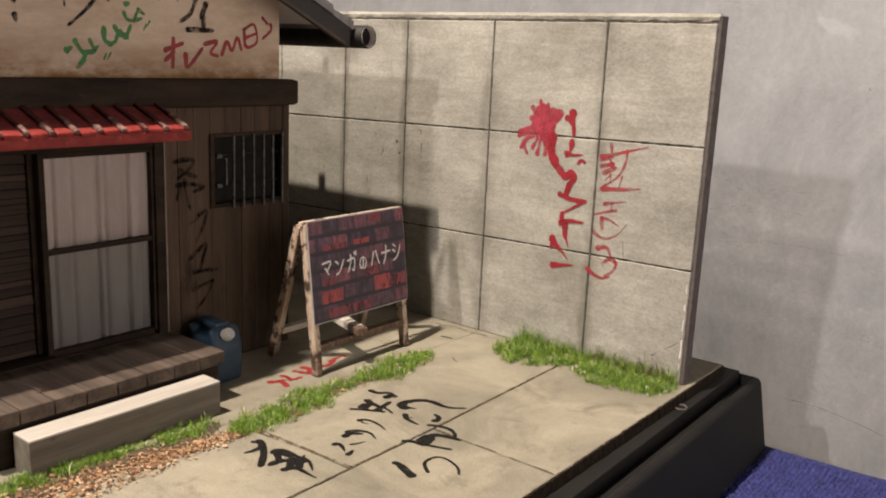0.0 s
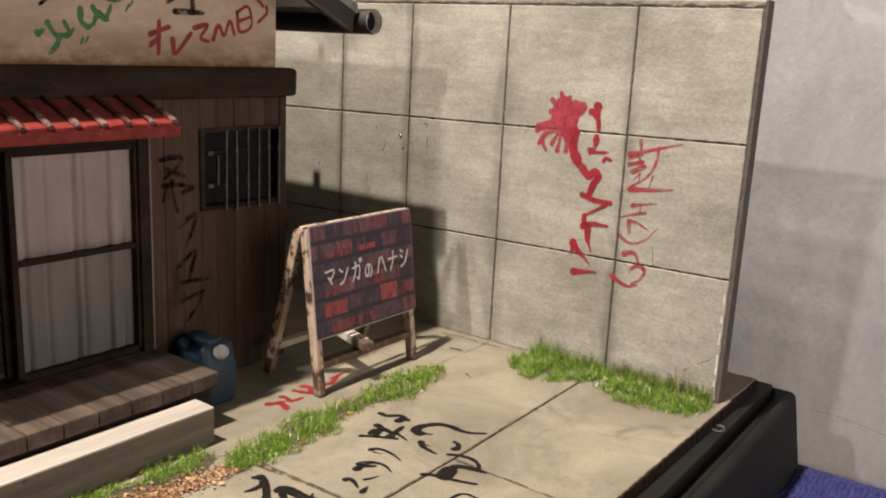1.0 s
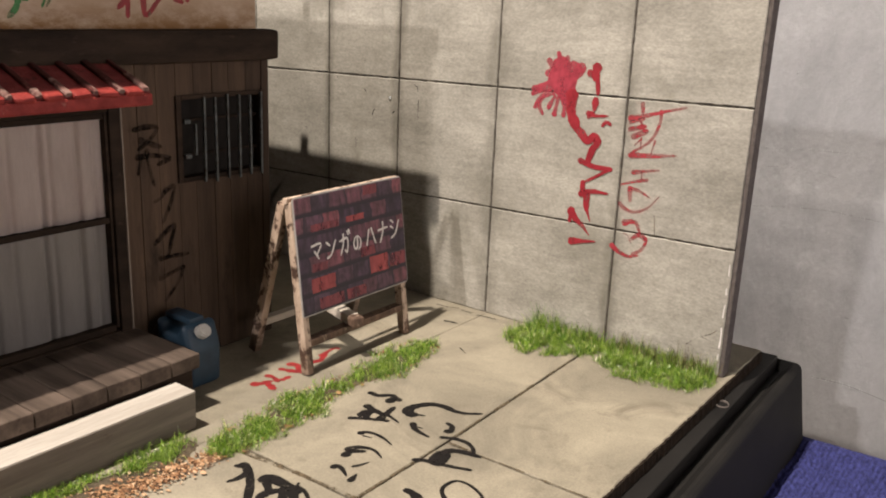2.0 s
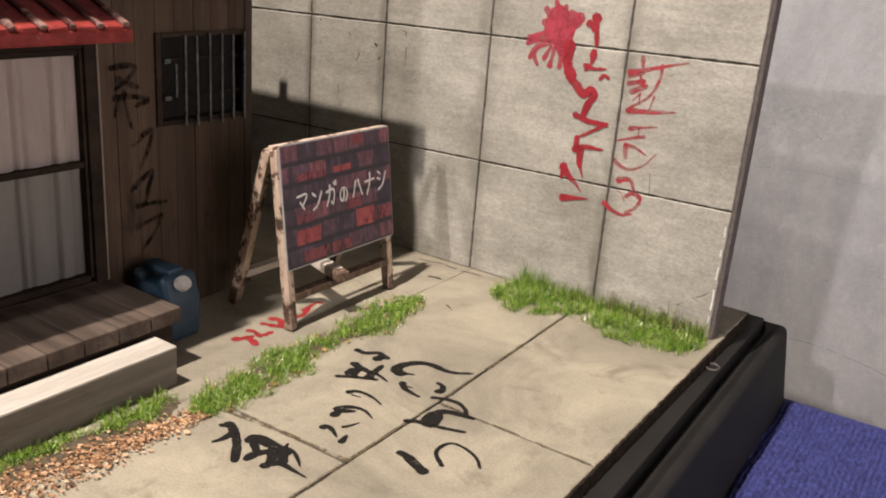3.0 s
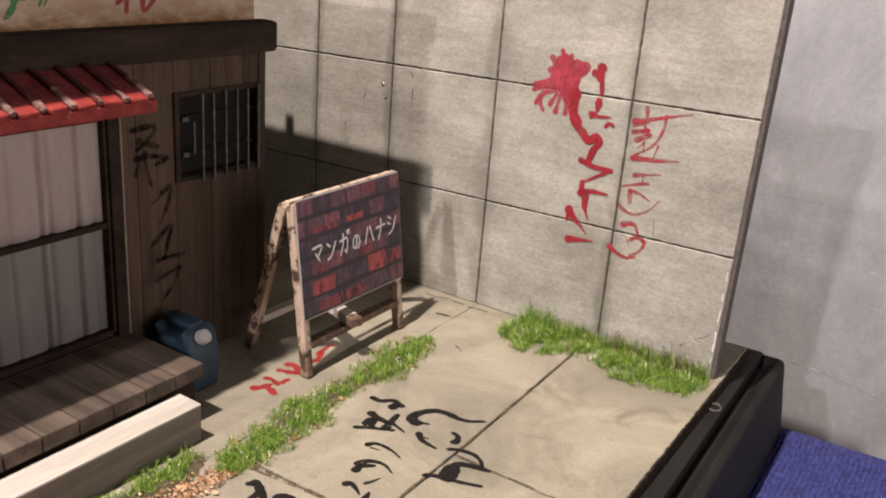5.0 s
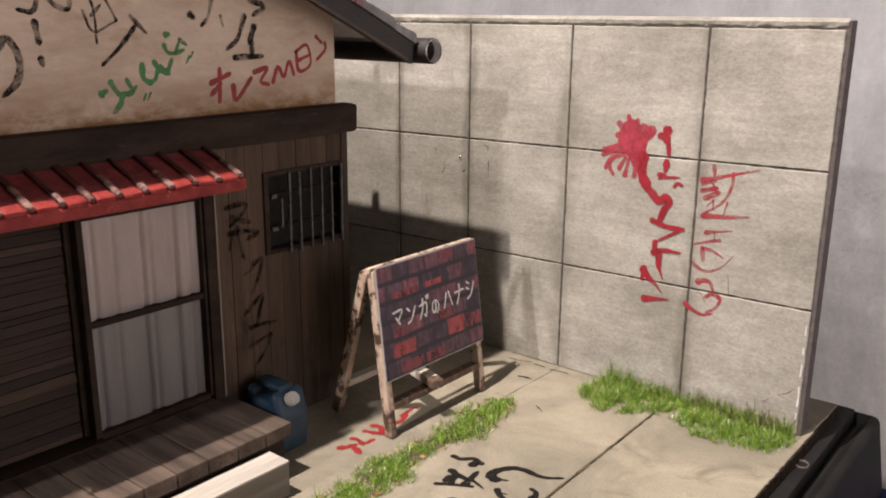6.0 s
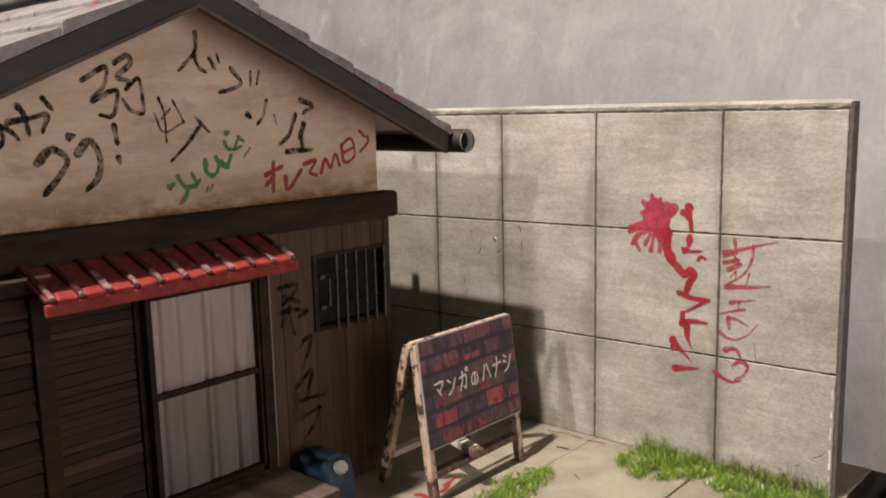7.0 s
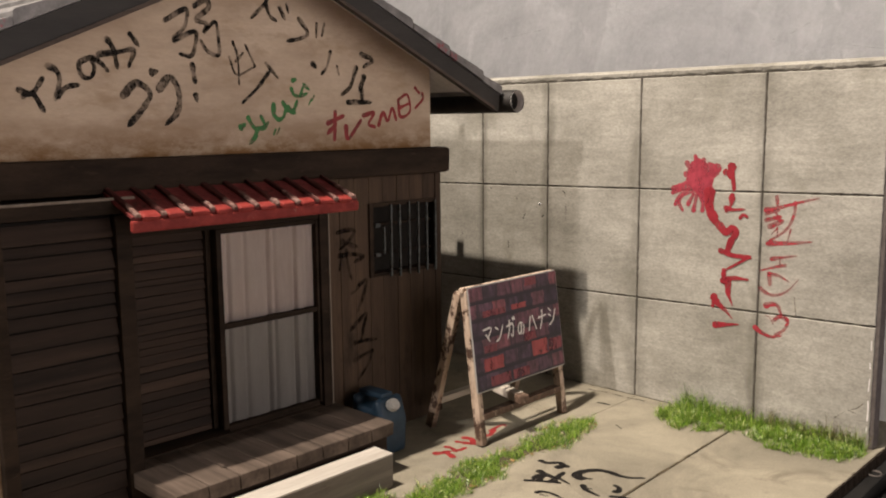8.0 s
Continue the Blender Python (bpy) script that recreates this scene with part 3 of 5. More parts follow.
for x0, x1, y0, y1, right in ((-0.2142 + J, -0.1511, 0.3025 + J, 0.4835, True), (-0.2142 + J, -0.1511, 0.05, 0.3025 - J, True),
                              (-0.2848, -0.2142 - J, 0.2498 + J, 0.4835, False), (-0.2848, -0.2142 - J, 0.05, 0.2498 - J, False), (-0.58, -0.2850, 0.05, 0.4835, False)):
    part("slab", slab(x0, x1, y0, y1, right), GROUND, ground)


def ragged_strip():
    bm = bmesh.new()
    rows = []
    for i in range(301):
        y = 0.052 + 0.431 * i / 300
        a = 0.0005 * noise.noise(Vector((y * 300, 1, 0))) + 0.0004 * noise.noise(Vector((y * 1100, 4, 0)))
        b = 0.0003 * noise.noise(Vector((y * 700, 7, 0)))
        rows.append([bm.verts.new(p) for p in ((-0.1512, y, -0.0054), (-0.1512, y, -0.0003 + b), (-0.1503 + a, y, -0.0005 + b), (-0.1498 + a, y, -0.0054))])
    for p, q in zip(rows, rows[1:]):
        for k in range(3):
            bm.faces.new((p[k], p[k + 1], q[k + 1], q[k]))
    bmesh.ops.recalc_face_normals(bm, faces=bm.faces)
    return bm


part("torn_edge", ragged_strip(), TORN, ground, "dark torn edge of the card ground")
bm = bmesh.new()
rings = [[bm.verts.new((-0.1478 + (0.0029 + 0.00035 * math.cos(v * 1.2566)) * math.cos(k * 0.4488), 0.4190 + 1.25 * (0.0029 + 0.00035 * math.cos(v * 1.2566)) * math.sin(k * 0.4488), -0.0051 + 0.0005 * math.sin(v * 1.2566))) for v in range(5)] for k in range(14)]
for k in range(14):
    for v in range(5):
        bm.faces.new((rings[k][v], rings[(k + 1) % 14][v], rings[(k + 1) % 14][(v + 1) % 5], rings[k][(v + 1) % 5]))
bmesh.ops.recalc_face_normals(bm, faces=bm.faces)
part("chip", worn(bm, 0.0003, 500), EDGE, ground, "small curl of card torn from the edge")


def on_ground(a, b, lift):
    return (a, b + 0.0042, lift)


lettering("painted_character", [
    "3.7>2.9: -261.5,237.1 -257.4,235.5 -250.2,230.4 -243.1,222.9; 3.4>1.8: -255.6,233.8 -255.5,229.3 -256.2,226.5; 2.6>2.1: -262.4,234.8 -259.8,236.2",
    "5.4>3.5: -248.2,234.5 -246.9,237.0 -243.2,237.1 -237.3,237.1 -234.1,236.8; 3.9>3: -240.9,226.1 -240.9,229.1 -239.3,232.7; 3.1>2.6: -245.6,233.7 -240.5,230.3; 4.2>0.74: -233.7,226.7 -232.9,229.4 -230.1,231.1 -225.3,230.8 -220.5,230.6; 4>3.4: -238.5,235.1 -233.4,229.4; 4>3.4: -235.9,236.6 -230.9,232.4; 2.4>0.77: -236.2,238.5 -232.6,238.6 -228.6,236.6 -225.5,234.3; 1.3>0.78: -237.1,240.8 -235.8,237.5",
    "3.2>2.5: -266.3,311.9 -261.9,311.9 -258.1,315.6 -255.2,315.6; 4.5>3.7: -254.7,310.6 -254.7,314.0 -252.8,314.4",
    "4>2.8: -259.0,301.6 -255.5,300.4 -252.4,300.1 -249.3,299.8; 3.9>3.3: -255.4,293.4 -255.7,296.9 -253.6,299.6; 2.6>2.2: -257.0,288.7 -253.9,291.0 -250.2,293.3 -244.0,296.6; 2.6>2: -252.1,292.2 -254.0,298.6; 3.9>2: -247.1,295.6 -248.3,301.4 -249.3,307.0; 2.4>0.76: -247.8,300.7 -244.5,300.0 -240.1,298.6",
    "2.9>0.7: -245.3,281.7 -244.0,284.1 -240.4,285.2 -235.0,284.5 -230.7,282.9; 1.2>0.7: -242.9,281.1 -239.6,281.9",
    "3.9>2.2: -238.2,265.4 -238.2,269.1 -235.2,271.8; 3.5>0.66: -240.4,269.2 -238.7,272.8 -235.2,274.9 -231.5,275.1 -227.4,273.2",
    "3.5>1: -235.7,256.6 -234.7,258.1 -231.7,257.3 -228.8,255.6; 1.9>0.62: -230.4,261.4 -229.0,264.2 -228.2,266.9; 3.2>1.4: -224.7,253.7 -225.6,257.1",
    "5.3>1.8: -239.5,307.2 -243.2,308.9 -243.7,313.7 -239.9,320.0 -234.3,322.0 -228.6,321.5 -223.9,322.7 -219.8,325.9; 4>1.3: -241.3,307.4 -236.5,309.5",
    "3.1>1.5: -234.8,301.7 -231.6,298.7 -227.8,297.5 -224.0,297.0; 1>0.73: -232.5,300.3 -229.4,300.8",
    "2.1>3.2: -224.3,310.9 -221.1,309.7 -219.5,305.8 -220.9,305.1",
    "2.4>1.7: -219.1,299.8 -215.5,302.0 -209.7,302.9 -205.2,300.9 -202.6,297.9",
    "3>1.8: -216.5,279.5 -212.8,281.9 -207.6,283.1 -201.7,285.0 -196.9,286.8; 5.1>2.2: -211.0,284.5 -211.6,289.7 -210.0,293.9 -205.3,296.0 -200.4,296.8; 6.9>5.2: -209.0,283.4 -210.2,289.4",
    "2.9>4.3: -205.9,261.5 -202.7,261.3 -198.0,259.4 -192.7,257.4; 1.8>1.1: -190.4,264.3 -195.8,268.7 -197.3,273.2 -195.8,277.8 -190.9,278.4 -184.3,275.8 -180.2,271.6",
], INK, ground, on_ground, "black brush-painted writing on the concrete")
lettering("painted_mark", [
    "4.6: -309.7,284.9 -307.8,287.4 -306.6,291; 4: -306.9,289.6 -299.9,287.2; 3: -304.6,288.4 -302.4,289.4",
    "3.6: -311.9,294.8 -308.8,295.4 -304.2,293.9; 3.2: -303.8,296.1 -303.8,300.2",
    "3.2: -312.8,303.7 -308.5,305.3; 4.4: -313.7,310.3 -309.9,311.3 -303.7,307.5; 4: -308.4,305 -303.7,307.8",
    "3.6: -308.2,318.2 -306.6,322.6 -309.8,329.5; 2.4: -310.2,326.7 -311.7,337.5 -309.5,338.5",
], REDDARK, ground, on_ground, "red brush-painted mark on the concrete")

def on_joint(a, b, lift):
    return (drift(a, b), b + 0.0042, lift)


lettering("joint_dirt", [
    "1.3: -214.3,120 -214,150 -214.4,190 -214.1,244; 1.8: -214.2,246 -214.4,268 -214,289; 1.5: -214.1,302 -214.5,322; 1.9: -214.3,331 -214,352 -214.4,366; 1.4: -214.2,378 -214,402",
    "2.4: -283,241.5 -262,243.4 -243,244.9 -228,245.8 -213,246.6; 1.4: -270,244.3 -252,245.4 -236,246",
    "1.6: -213,298.5 -196,298.1 -181,298.4; 1.3: -174,298.1 -153,298.3",
], JOINTDIRT, ground, on_joint, "brown dirt rubbed into the joint")
lettering("crack", [
    "0.9: -313.4,422.2 -306.2,422.7 -300.4,425.4; 1: -297.6,423.9 -290.5,423.6; 1.1: -286.5,422.8 -281,423.9 -275.6,424.1; 2: -294.5,404 -291,405 -287.7,405; 0.7: -266.4,378.7 -260.6,375.2; 0.6: -290.5,361.4 -286.7,359.9",
], INK, ground, on_ground, "short dark crack at the wall foot")

# ---- the tall concrete wall ----
wall = thing("concrete_wall", "tall grey model wall of square cast concrete panels with red graffiti", "wall", "structure")
WX = [-0.580, -0.528, -0.466, -0.404, -0.351, -0.2862, -0.2142, -0.1560]
WZ = [0.0002, 0.0590, 0.1220, 0.1842]
part("core", block(-0.5800, -0.1542, 0.4350, 0.4432, 0.0002, 0.1876, bevel=0.0004), EDGE, wall, "brownish bare edge of the wall board")


part("joint_backing", block(-0.5795, -0.1565, 0.4346, 0.4349, 0.0004, 0.1846), JOINT, wall, "dark dirt in the joints")


def panel(x0, x1, z0, z1):
    """One cast panel; the two level joints rise a little towards the free end of the wall."""
    bm = bmesh.new()
    n = 30
    outline = []
    def level(x, z):
        return z + (0.018 * (x + 0.2862) if 0.03 < z < 0.15 else 0.0)
    for p, q in (((x0, z0), (x1, z0)), ((x1, z0), (x1, z1)), ((x1, z1), (x0, z1)), ((x0, z1), (x0, z0))):
        for i in range(n):
            a = Vector(p).lerp(Vector(q), i / n)
            d = (Vector(q) - Vector(p)).normalized()
            k = 0.0003 * noise.noise(Vector((a.x * 300, a.y * 300, 2))) + 0.0002 * noise.noise(Vector((a.x * 900, a.y * 900, 8)))
            if x1 > -0.157 and p[0] == q[0] == x1:
                k = 0.0004 * abs(noise.noise(Vector((a.x * 300, a.y * 260, 2)))) + 0.00025 * noise.noise(Vector((a.x * 900, a.y * 1500, 8)))
            outline.append((a.x - d.y * k, level(a.x, a.y) + d.x * k))
    prism(bm, outline, "y", 0.4340, 0.4345)
    front = [e for e in bm.edges if all(abs(v.co.y - 0.4340) < 1e-6 for v in e.verts)]
    bmesh.ops.bevel(bm, geom=front, offset=0.0004, segments=1, affect="EDGES")
    return bm


for i in range(len(WX) - 1):
    for k in range(3):
        part("panel", panel(WX[i] + 0.00048, WX[i + 1] - (0.00048 if i < 6 else 0), WZ[k] + (0.0004 if k else 0), WZ[k + 1] - 0.0004), WALL, wall)


def ragged_cap():
    """The chipped coping along the top."""
    bm = bmesh.new()
    n = 220
    rows = []
    for i in range(n + 1):
        x = -0.580 + (0.580 - 0.1552) * i / n
        a = 0.0008 * noise.noise(Vector((x * 150, 0, 0))) + 0.0007 * noise.noise(Vector((x * 600, 3, 0)))
        b = 0.0006 * noise.noise(Vector((x * 220, 9, 0)))
        low = 0.1844 + 0.0009 * noise.noise(Vector((x * 150, 5, 0))) + 0.0005 * noise.noise(Vector((x * 700, 5, 4)))
        rows.append([bm.verts.new(p) for p in ((x, 0.4350, low), (x, 0.4343 + a, low + 0.0009), (x, 0.4340 + a * 0.6, 0.1869 + b * 0.6), (x, 0.4354 + 0.5 * a, 0.1886 + b * 0.2), (x, 0.4428, 0.1885))])
    for a, b in zip(rows, rows[1:]):
        for k in range(4):
            bm.faces.new((a[k], b[k], b[k + 1], a[k + 1]))
    bmesh.ops.recalc_face_normals(bm, faces=bm.faces)
    return bm


part("coping", ragged_cap(), WALL, wall, "chipped pale top edge")


def on_wall(a, b, lift):
    return (a, 0.4340 - lift, b + 0.0005 + 0.016 * (a + 0.2862))


def over_flower(a, b, lift):
    return on_wall(a, b, lift + 0.0003)


lettering("painted_flower", [
    "11.16: -250.5,134.4 -247,125.8 -244.2,119.5; 10.23: -243.1,133.1 -245.4,125.9 -246.7,119.3; 8.37: -253.6,131.3 -250.8,125.5 -248.3,120.4; 3.26: -252,139.9 -249.8,133.8; 2.79: -247.1,138.4 -247.3,134; 3.53: -257,136.4 -253,131.9; 3.72: -257.5,130.4 -252.9,129.5; 4.65: -238.5,134.2 -243.4,131.3; 3.53: -264.5,122.2 -257.3,125.1 -250.8,126.1; 2.79: -265.1,120 -259.8,121.9 -253.3,123.6; 2.79: -263.2,113.5 -260.4,118.3 -254.9,122.3; 2.33: -258.8,110.5 -260.9,114.6 -259,118.4 -253.2,120.9; 2.79: -255.6,113.8 -252.5,119.5; 2.79: -252.2,110.5 -250.5,119; 2.79: -247,110.7 -246.7,119.3; 8: -248.5,130.5 -249,124 -247,119; 8: -254,127.5 -249,124.5 -245,126",
], PINKPAINT, wall, on_wall, "pinkish red painted flower head on the panels")
lettering("painted_character", [
    "5.95: -243,121.7 -242.6,112.9 -239.5,107.4; 4.4>3.4: -244.0,115.6 -241.7,108.3 -236.6,103.2 -233.0,100.0 -229.4,102.1 -227.4,99.8 -229.9,95.6 -231.7,90.2; 2.7>2.3: -236.1,90.0 -228.6,87.8 -219.5,87.5; 1.6>1.2: -220.0,87.2 -226.8,83.1 -233.7,78.9; 2.9>2.5: -233.3,79.5 -233.4,73.9; 3.8>1: -234.0,73.7 -228.2,75.6 -220.7,75.6; 4.2>2.7: -230.9,74.8 -230.5,67.2; 2.3>0.42: -230.5,67.2 -228.1,61.3",
    "2.3>1.7: -238.3,65.6 -239.0,59.2; 4.7>0.54: -238.7,64.5 -235.9,60.9 -232.0,58.0 -228.9,54.9",
    "4.1>0.65: -237.4,49.0 -232.4,49.8 -225.3,50.8",
    "5.39: -230.9,134.9 -231.6,130.3; 4.28: -234.4,131.9 -231,130.4; 3.16: -230.4,131 -229.4,122.7; 3.91: -230.2,119.5 -230.6,115.4",
    "3>2: -231.8,113.0 -233.1,111.4; 3>0.79: -233.9,113.0 -229.5,112.1 -223.8,112.5; 1.8>1.4: -225.6,107.7 -223.9,109.6 -221.6,108.8",
], REDPAINT, wall, over_flower, "red brush-painted graffiti on the panels")
lettering("painted_character", [
    "2.3>1.7: -206.5,119.8 -206.0,115.6; 2.8>0.76: -212.1,112.6 -205.4,114.1 -196.2,116.8 -186.1,119.5; 1.7>1.5: -211.8,110.6 -205.2,113.0; 2.5>2.1: -211.7,107.4 -204.5,109.4; 3.3>2.3: -209.6,104.2 -203.6,107.2; 1.3>0.95: -206.4,111.4 -204.1,107.1; 1.8>1.1: -197.2,117.3 -197.2,111.9 -199.4,105.5 -203.0,101.2 -209.3,97.1; 0.77>0.58: -208.4,100.4 -205.5,103.6; 0.76>0.76: -205.5,104.1 -205.4,98.9; 1.1>0.57: -198.7,103.3 -200.1,97.2; 3.3>0.78: -210.1,95.6 -204.1,96.0 -195.3,96.8 -188.8,97.7",
    "2.3>0.59: -208.1,87.5 -202.7,88.7 -195.7,90.0; 0.77>0.67: -203.6,88.2 -203.4,84.9; 0.81>1.8: -213.7,81.0 -206.8,83.3 -200.3,84.9",
    "2.6>2: -208.8,80.0 -208.1,74.2; 2.2>0.59: -208.8,80.0 -204.6,79.3 -201.8,78.3 -198.7,76.7; 2.2>0.5: -213.3,71.8 -208.9,69.1 -204.2,69.0 -198.6,72.1 -194.1,77.6",
    "3.2>1.2: -209.9,62.8 -207.0,63.9 -203.8,63.6 -201.8,59.9; 2.6>1.4: -205.0,56.0 -202.2,57.9 -198.9,56.5; 1.4>1.8: -199.7,58.4 -197.9,55.8 -200.0,51.2 -204.2,48.2; 2.7>1: -215.4,50.8 -211.1,48.1 -206.0,46.7 -201.7,47.9; 0.72>0.41: -209.6,57.8 -207.3,56.7 -205.4,53.5",
], DRYRED, wall, on_wall, "thin dry red graffiti on the panels")
lettering("speck", [
    "0.6: -368.2,103.6 -370,99.8; 0.7: -355.1,101.9 -353.7,103.1; 0.5: -375.9,113.8 -374.8,112.5; 0.6: -397.3,119.6 -396.7,118.6; 0.5: -339.9,118.7 -337.6,117.5 -337.5,115.4; 0.4: -336.8,110.5 -336.8,100.7; 0.4: -375.9,130.1 -375.9,129; 0.5: -422.7,87.9 -422.1,86.8; 0.4: -382,85.3 -381.8,80",
], INK, wall, on_wall, "small dark chip mark")
lettering("crack", [
    "0.5: -172.6,10.2 -167.4,14.7 -161.6,17.9 -156.9,23.1; 0.4: -165.8,15.4 -162.3,14.3 -159.7,11.5",
    "0.5: -195.2,68.6 -194.7,64.3 -194.1,59.2",
], JOINTDIRT, wall, on_wall, "faint hairline crack")
lettering("scuff", [
    "0.7: -157.2,12 -157,17 -157.3,22; 0.6: -157.4,27 -157.1,33; 0.6: -157.2,38 -157.4,41; 0.5: -157.2,47 -157.3,52; 0.6: -157.3,6 -157.1,9",
], WHITEPAPER, wall, on_wall, "pale scuff along the free edge")
pin = bmesh.new()
bmesh.ops.create_uvsphere(pin, u_segments=10, v_segments=6, radius=0.0010, matrix=Matrix.Translation((-0.3568, 0.4339, 0.1096)))
part("pin", pin, STEEL, wall, "small bright pin head", smooth=True)

# ---- the house ----
FX = -0.354
RIDGE_Y, RIDGE_Z, SLOPE = 0.2193, 0.2294, 0.443
house = thing("house", "old Japanese wooden model house with painted plaster gable", "house")


def under_roof(y):
    return RIDGE_Z - SLOPE * abs(y - RIDGE_Y)


# Body walls, mostly unseen, added to keep light out of the house.
part("side_wall", block(-0.556, -0.3605, 0.333, 0.3385, 0.0, 0.176), DARKWOOD, house)
part("side_wall", block(-0.556, -0.3452, 0.1000, 0.1026, 0.0, 0.1262), PLASTER, house, "pale plastered side wall")
part("side_wall", block(-0.556, -0.3605, 0.1005, 0.106, 0.1263, 0.172), DARKWOOD, house)
part("back_wall", block(-0.560, -0.5565, 0.1005, 0.3385, 0.0, 0.176), DARKWOOD, house)
gable = part("gable", prism(bmesh.new(), [(0.1005, 0.1475), (0.3335, 0.1475), (0.3335, under_roof(0.3335) + 0.0098), (RIDGE_Y, RIDGE_Z + 0.0098), (0.1005, under_roof(0.1005) + 0.0098)], "x", FX - 0.006, FX), PLASTER, house, "stained cream plaster gable")


def on_gable(a, b, lift):
    return (FX + lift, a, b)


lettering("painted_character", [
    "2.5: 122.1,173.2 126.5,171.7 130.9,177.5; 2.5: 126.9,172.4 128.7,169.4 130.5,165.8; 2.5: 123.5,170.7 125,172.3",
    "2.5: 132.9,182.1 136.1,180.4 137.1,176.8 135.2,170.2; 2.5: 135.8,171 139.4,174.4 143.8,175.4",
    "2.3: 152.3,185.2 149,185.6 144.9,183.3 145.7,178.8 149,178.3 150.7,181.9 149.8,184.8 153.1,184 155.8,181.1",
    "2.5: 156.2,193.2 158.6,189.4 159.8,182.6; 2.5: 152.4,187.1 160.9,188.4 167,189.5 164.7,183.3; 2.5: 165.7,195.6 168.8,191.6",
    "3.4: 161.5,171.7 167.2,176.7 173,172.7 169.2,166.4 163.6,160.6",
    "3.5: 174,181.1 175.7,181.4; 3.4: 176.8,174.4 182.1,179.5 185.8,173.1 184.6,165.5 179.8,160.9",
    "2.8: 192.5,185 193.4,177.9; 2.8: 193.4,172.6 193.8,170.5",
    "2.3: 181,201.9 190.9,207.2 189.8,200.2 184.4,195.2; 2.3: 184.5,194.2 194.3,198.4 194.4,193.2 192.1,188.4 187.3,188.9",
    "2.3: 194.5,208.6 200.1,211.7 201.3,208.5 195.2,203.3 200.1,201.9 198.6,198.2 204.3,203.1 205.6,194.4 205.2,189.3 199.9,190.8 197.1,194.7",
    "1.3: 212.4,195.5 214.7,188.8 214.9,177.4; 1.3: 218.8,194.5 223.4,185.3; 1.3: 210.4,188.8 213.9,181.5 223.4,185.3; 1.8: 213.6,187.2 217.2,190.6; 2: 229,187.1 235.2,180.9; 2: 230.6,183.1 224.1,176 216.4,169.6",
    "2.3: 231.5,222.1 230.7,214.2 222.8,206.4; 2.3: 230.3,212.8 232.1,207.9 235.3,205.9; 2.3: 237.6,211.8 240.1,207.2; 1.5: 241.4,213.6 242.3,209.9",
    "2.4: 248,207.9 252.9,201.6 248.2,198.8 241.7,197.5; 1.6: 258.3,206.4 257.9,200.2; 1.6: 262.9,206.5 261.3,201",
    "3.3: 255.3,187.9 256.7,186.7; 1.9: 266.2,194.2 263.8,186.7 260.5,183.4; 1.5: 269.9,187.4 271,183.3",
    "2.9: 285.2,193.8 292.9,191.2 287.2,187.8; 2.9: 282.1,187.3 278.2,178.3 272.7,174.1; 3.8: 286.9,182.8 284.2,176.6; 2.9: 285.5,176.6 285.2,170.8; 3.3: 276.1,170.4 290.4,170.6",
], DRYINK, gable, on_gable, "black brush-painted writing on plaster")
lettering("painted_character", [
    "3.4: 214.8,158.9 216.5,159.9; 2.4: 218.7,163.3 220.9,159.7 223.2,157.5; 2.6: 223.2,157.5 222.1,154.7 219.6,152.1; 2.6: 223.3,158.5 226.7,158.6 229.1,160.8; 2: 225.5,163.8 227.8,159.5",
    "3: 232.5,168.9 232.7,164.2 235.3,162; 2.4: 235.3,162 237.9,163.5 239.1,166.8; 1.3: 233.2,157.9 232.1,155.6; 1.3: 235.4,158.3 233.9,155.8",
    "2.6: 237.8,170 240,166.3; 4: 240.1,167.3 243.4,165.6; 2.4: 243.4,165.6 245.7,170.6",
    "2.6: 243.5,179.9 244.8,180.3; 2: 242.6,176.4 244,173.5 247.5,172.9 251.3,174.1; 2: 247.5,172.9 249.4,177.1; 2.2: 249.8,178.2 252.6,176.2; 1.1: 253.9,171.7 252.4,169; 1.1: 255.7,173.2 254.5,171.1",
], GREENPAINT, gable, on_gable, "green brush-painted writing on plaster")
lettering("painted_character", [
    "2.75: 263.4,160.4 273,163.8; 2.75: 268.2,165.8 267.4,152.7; 2.75: 268.2,159.9 263.5,155.8",
    "2.75: 274.7,159 276,152.9 284.3,161.6",
    "2.25: 285.8,163.9 293.2,165.4 289.4,160 293.6,158.4",
    "2.25: 296.1,159.1 299.3,165.7 302.4,161.2 305.7,167.9 308.3,162",
    "2: 310,172.1 311.4,163.5 318.4,166.3 316.5,174.7 310,172.1; 2: 310.9,168 317.5,170.2",
    "2: 322.1,178.5 325.5,175.6; 2: 327.5,175.5 327.7,172.4 322.4,168.1",
], REDDARK, gable, on_gable, "red brush-painted writing on plaster")
part("tie_beam", worn(block(-0.357, -0.3465, 0.094, 0.3412, 0.1340, 0.1475, bevel=0.0022), 0.0004, 90), DARKRAIL, house, "dark rounded beam")

# boarded front with the barred window
WY0, WY1, WZ0, WZ1 = 0.2868, 0.3345, 0.0835, 0.1195
backing = part("front_wall", prism(bmesh.new(), [(0.258, 0.0), (0.3385, 0.0), (0.3385, 0.134), (0.258, 0.134)], "x", -0.3600, -0.3570), DARKWOOD, house)
edges = [0.2585, 0.2675, 0.2770, 0.2868, 0.2960, 0.3060, 0.3150, 0.3250, 0.3345, 0.3390]
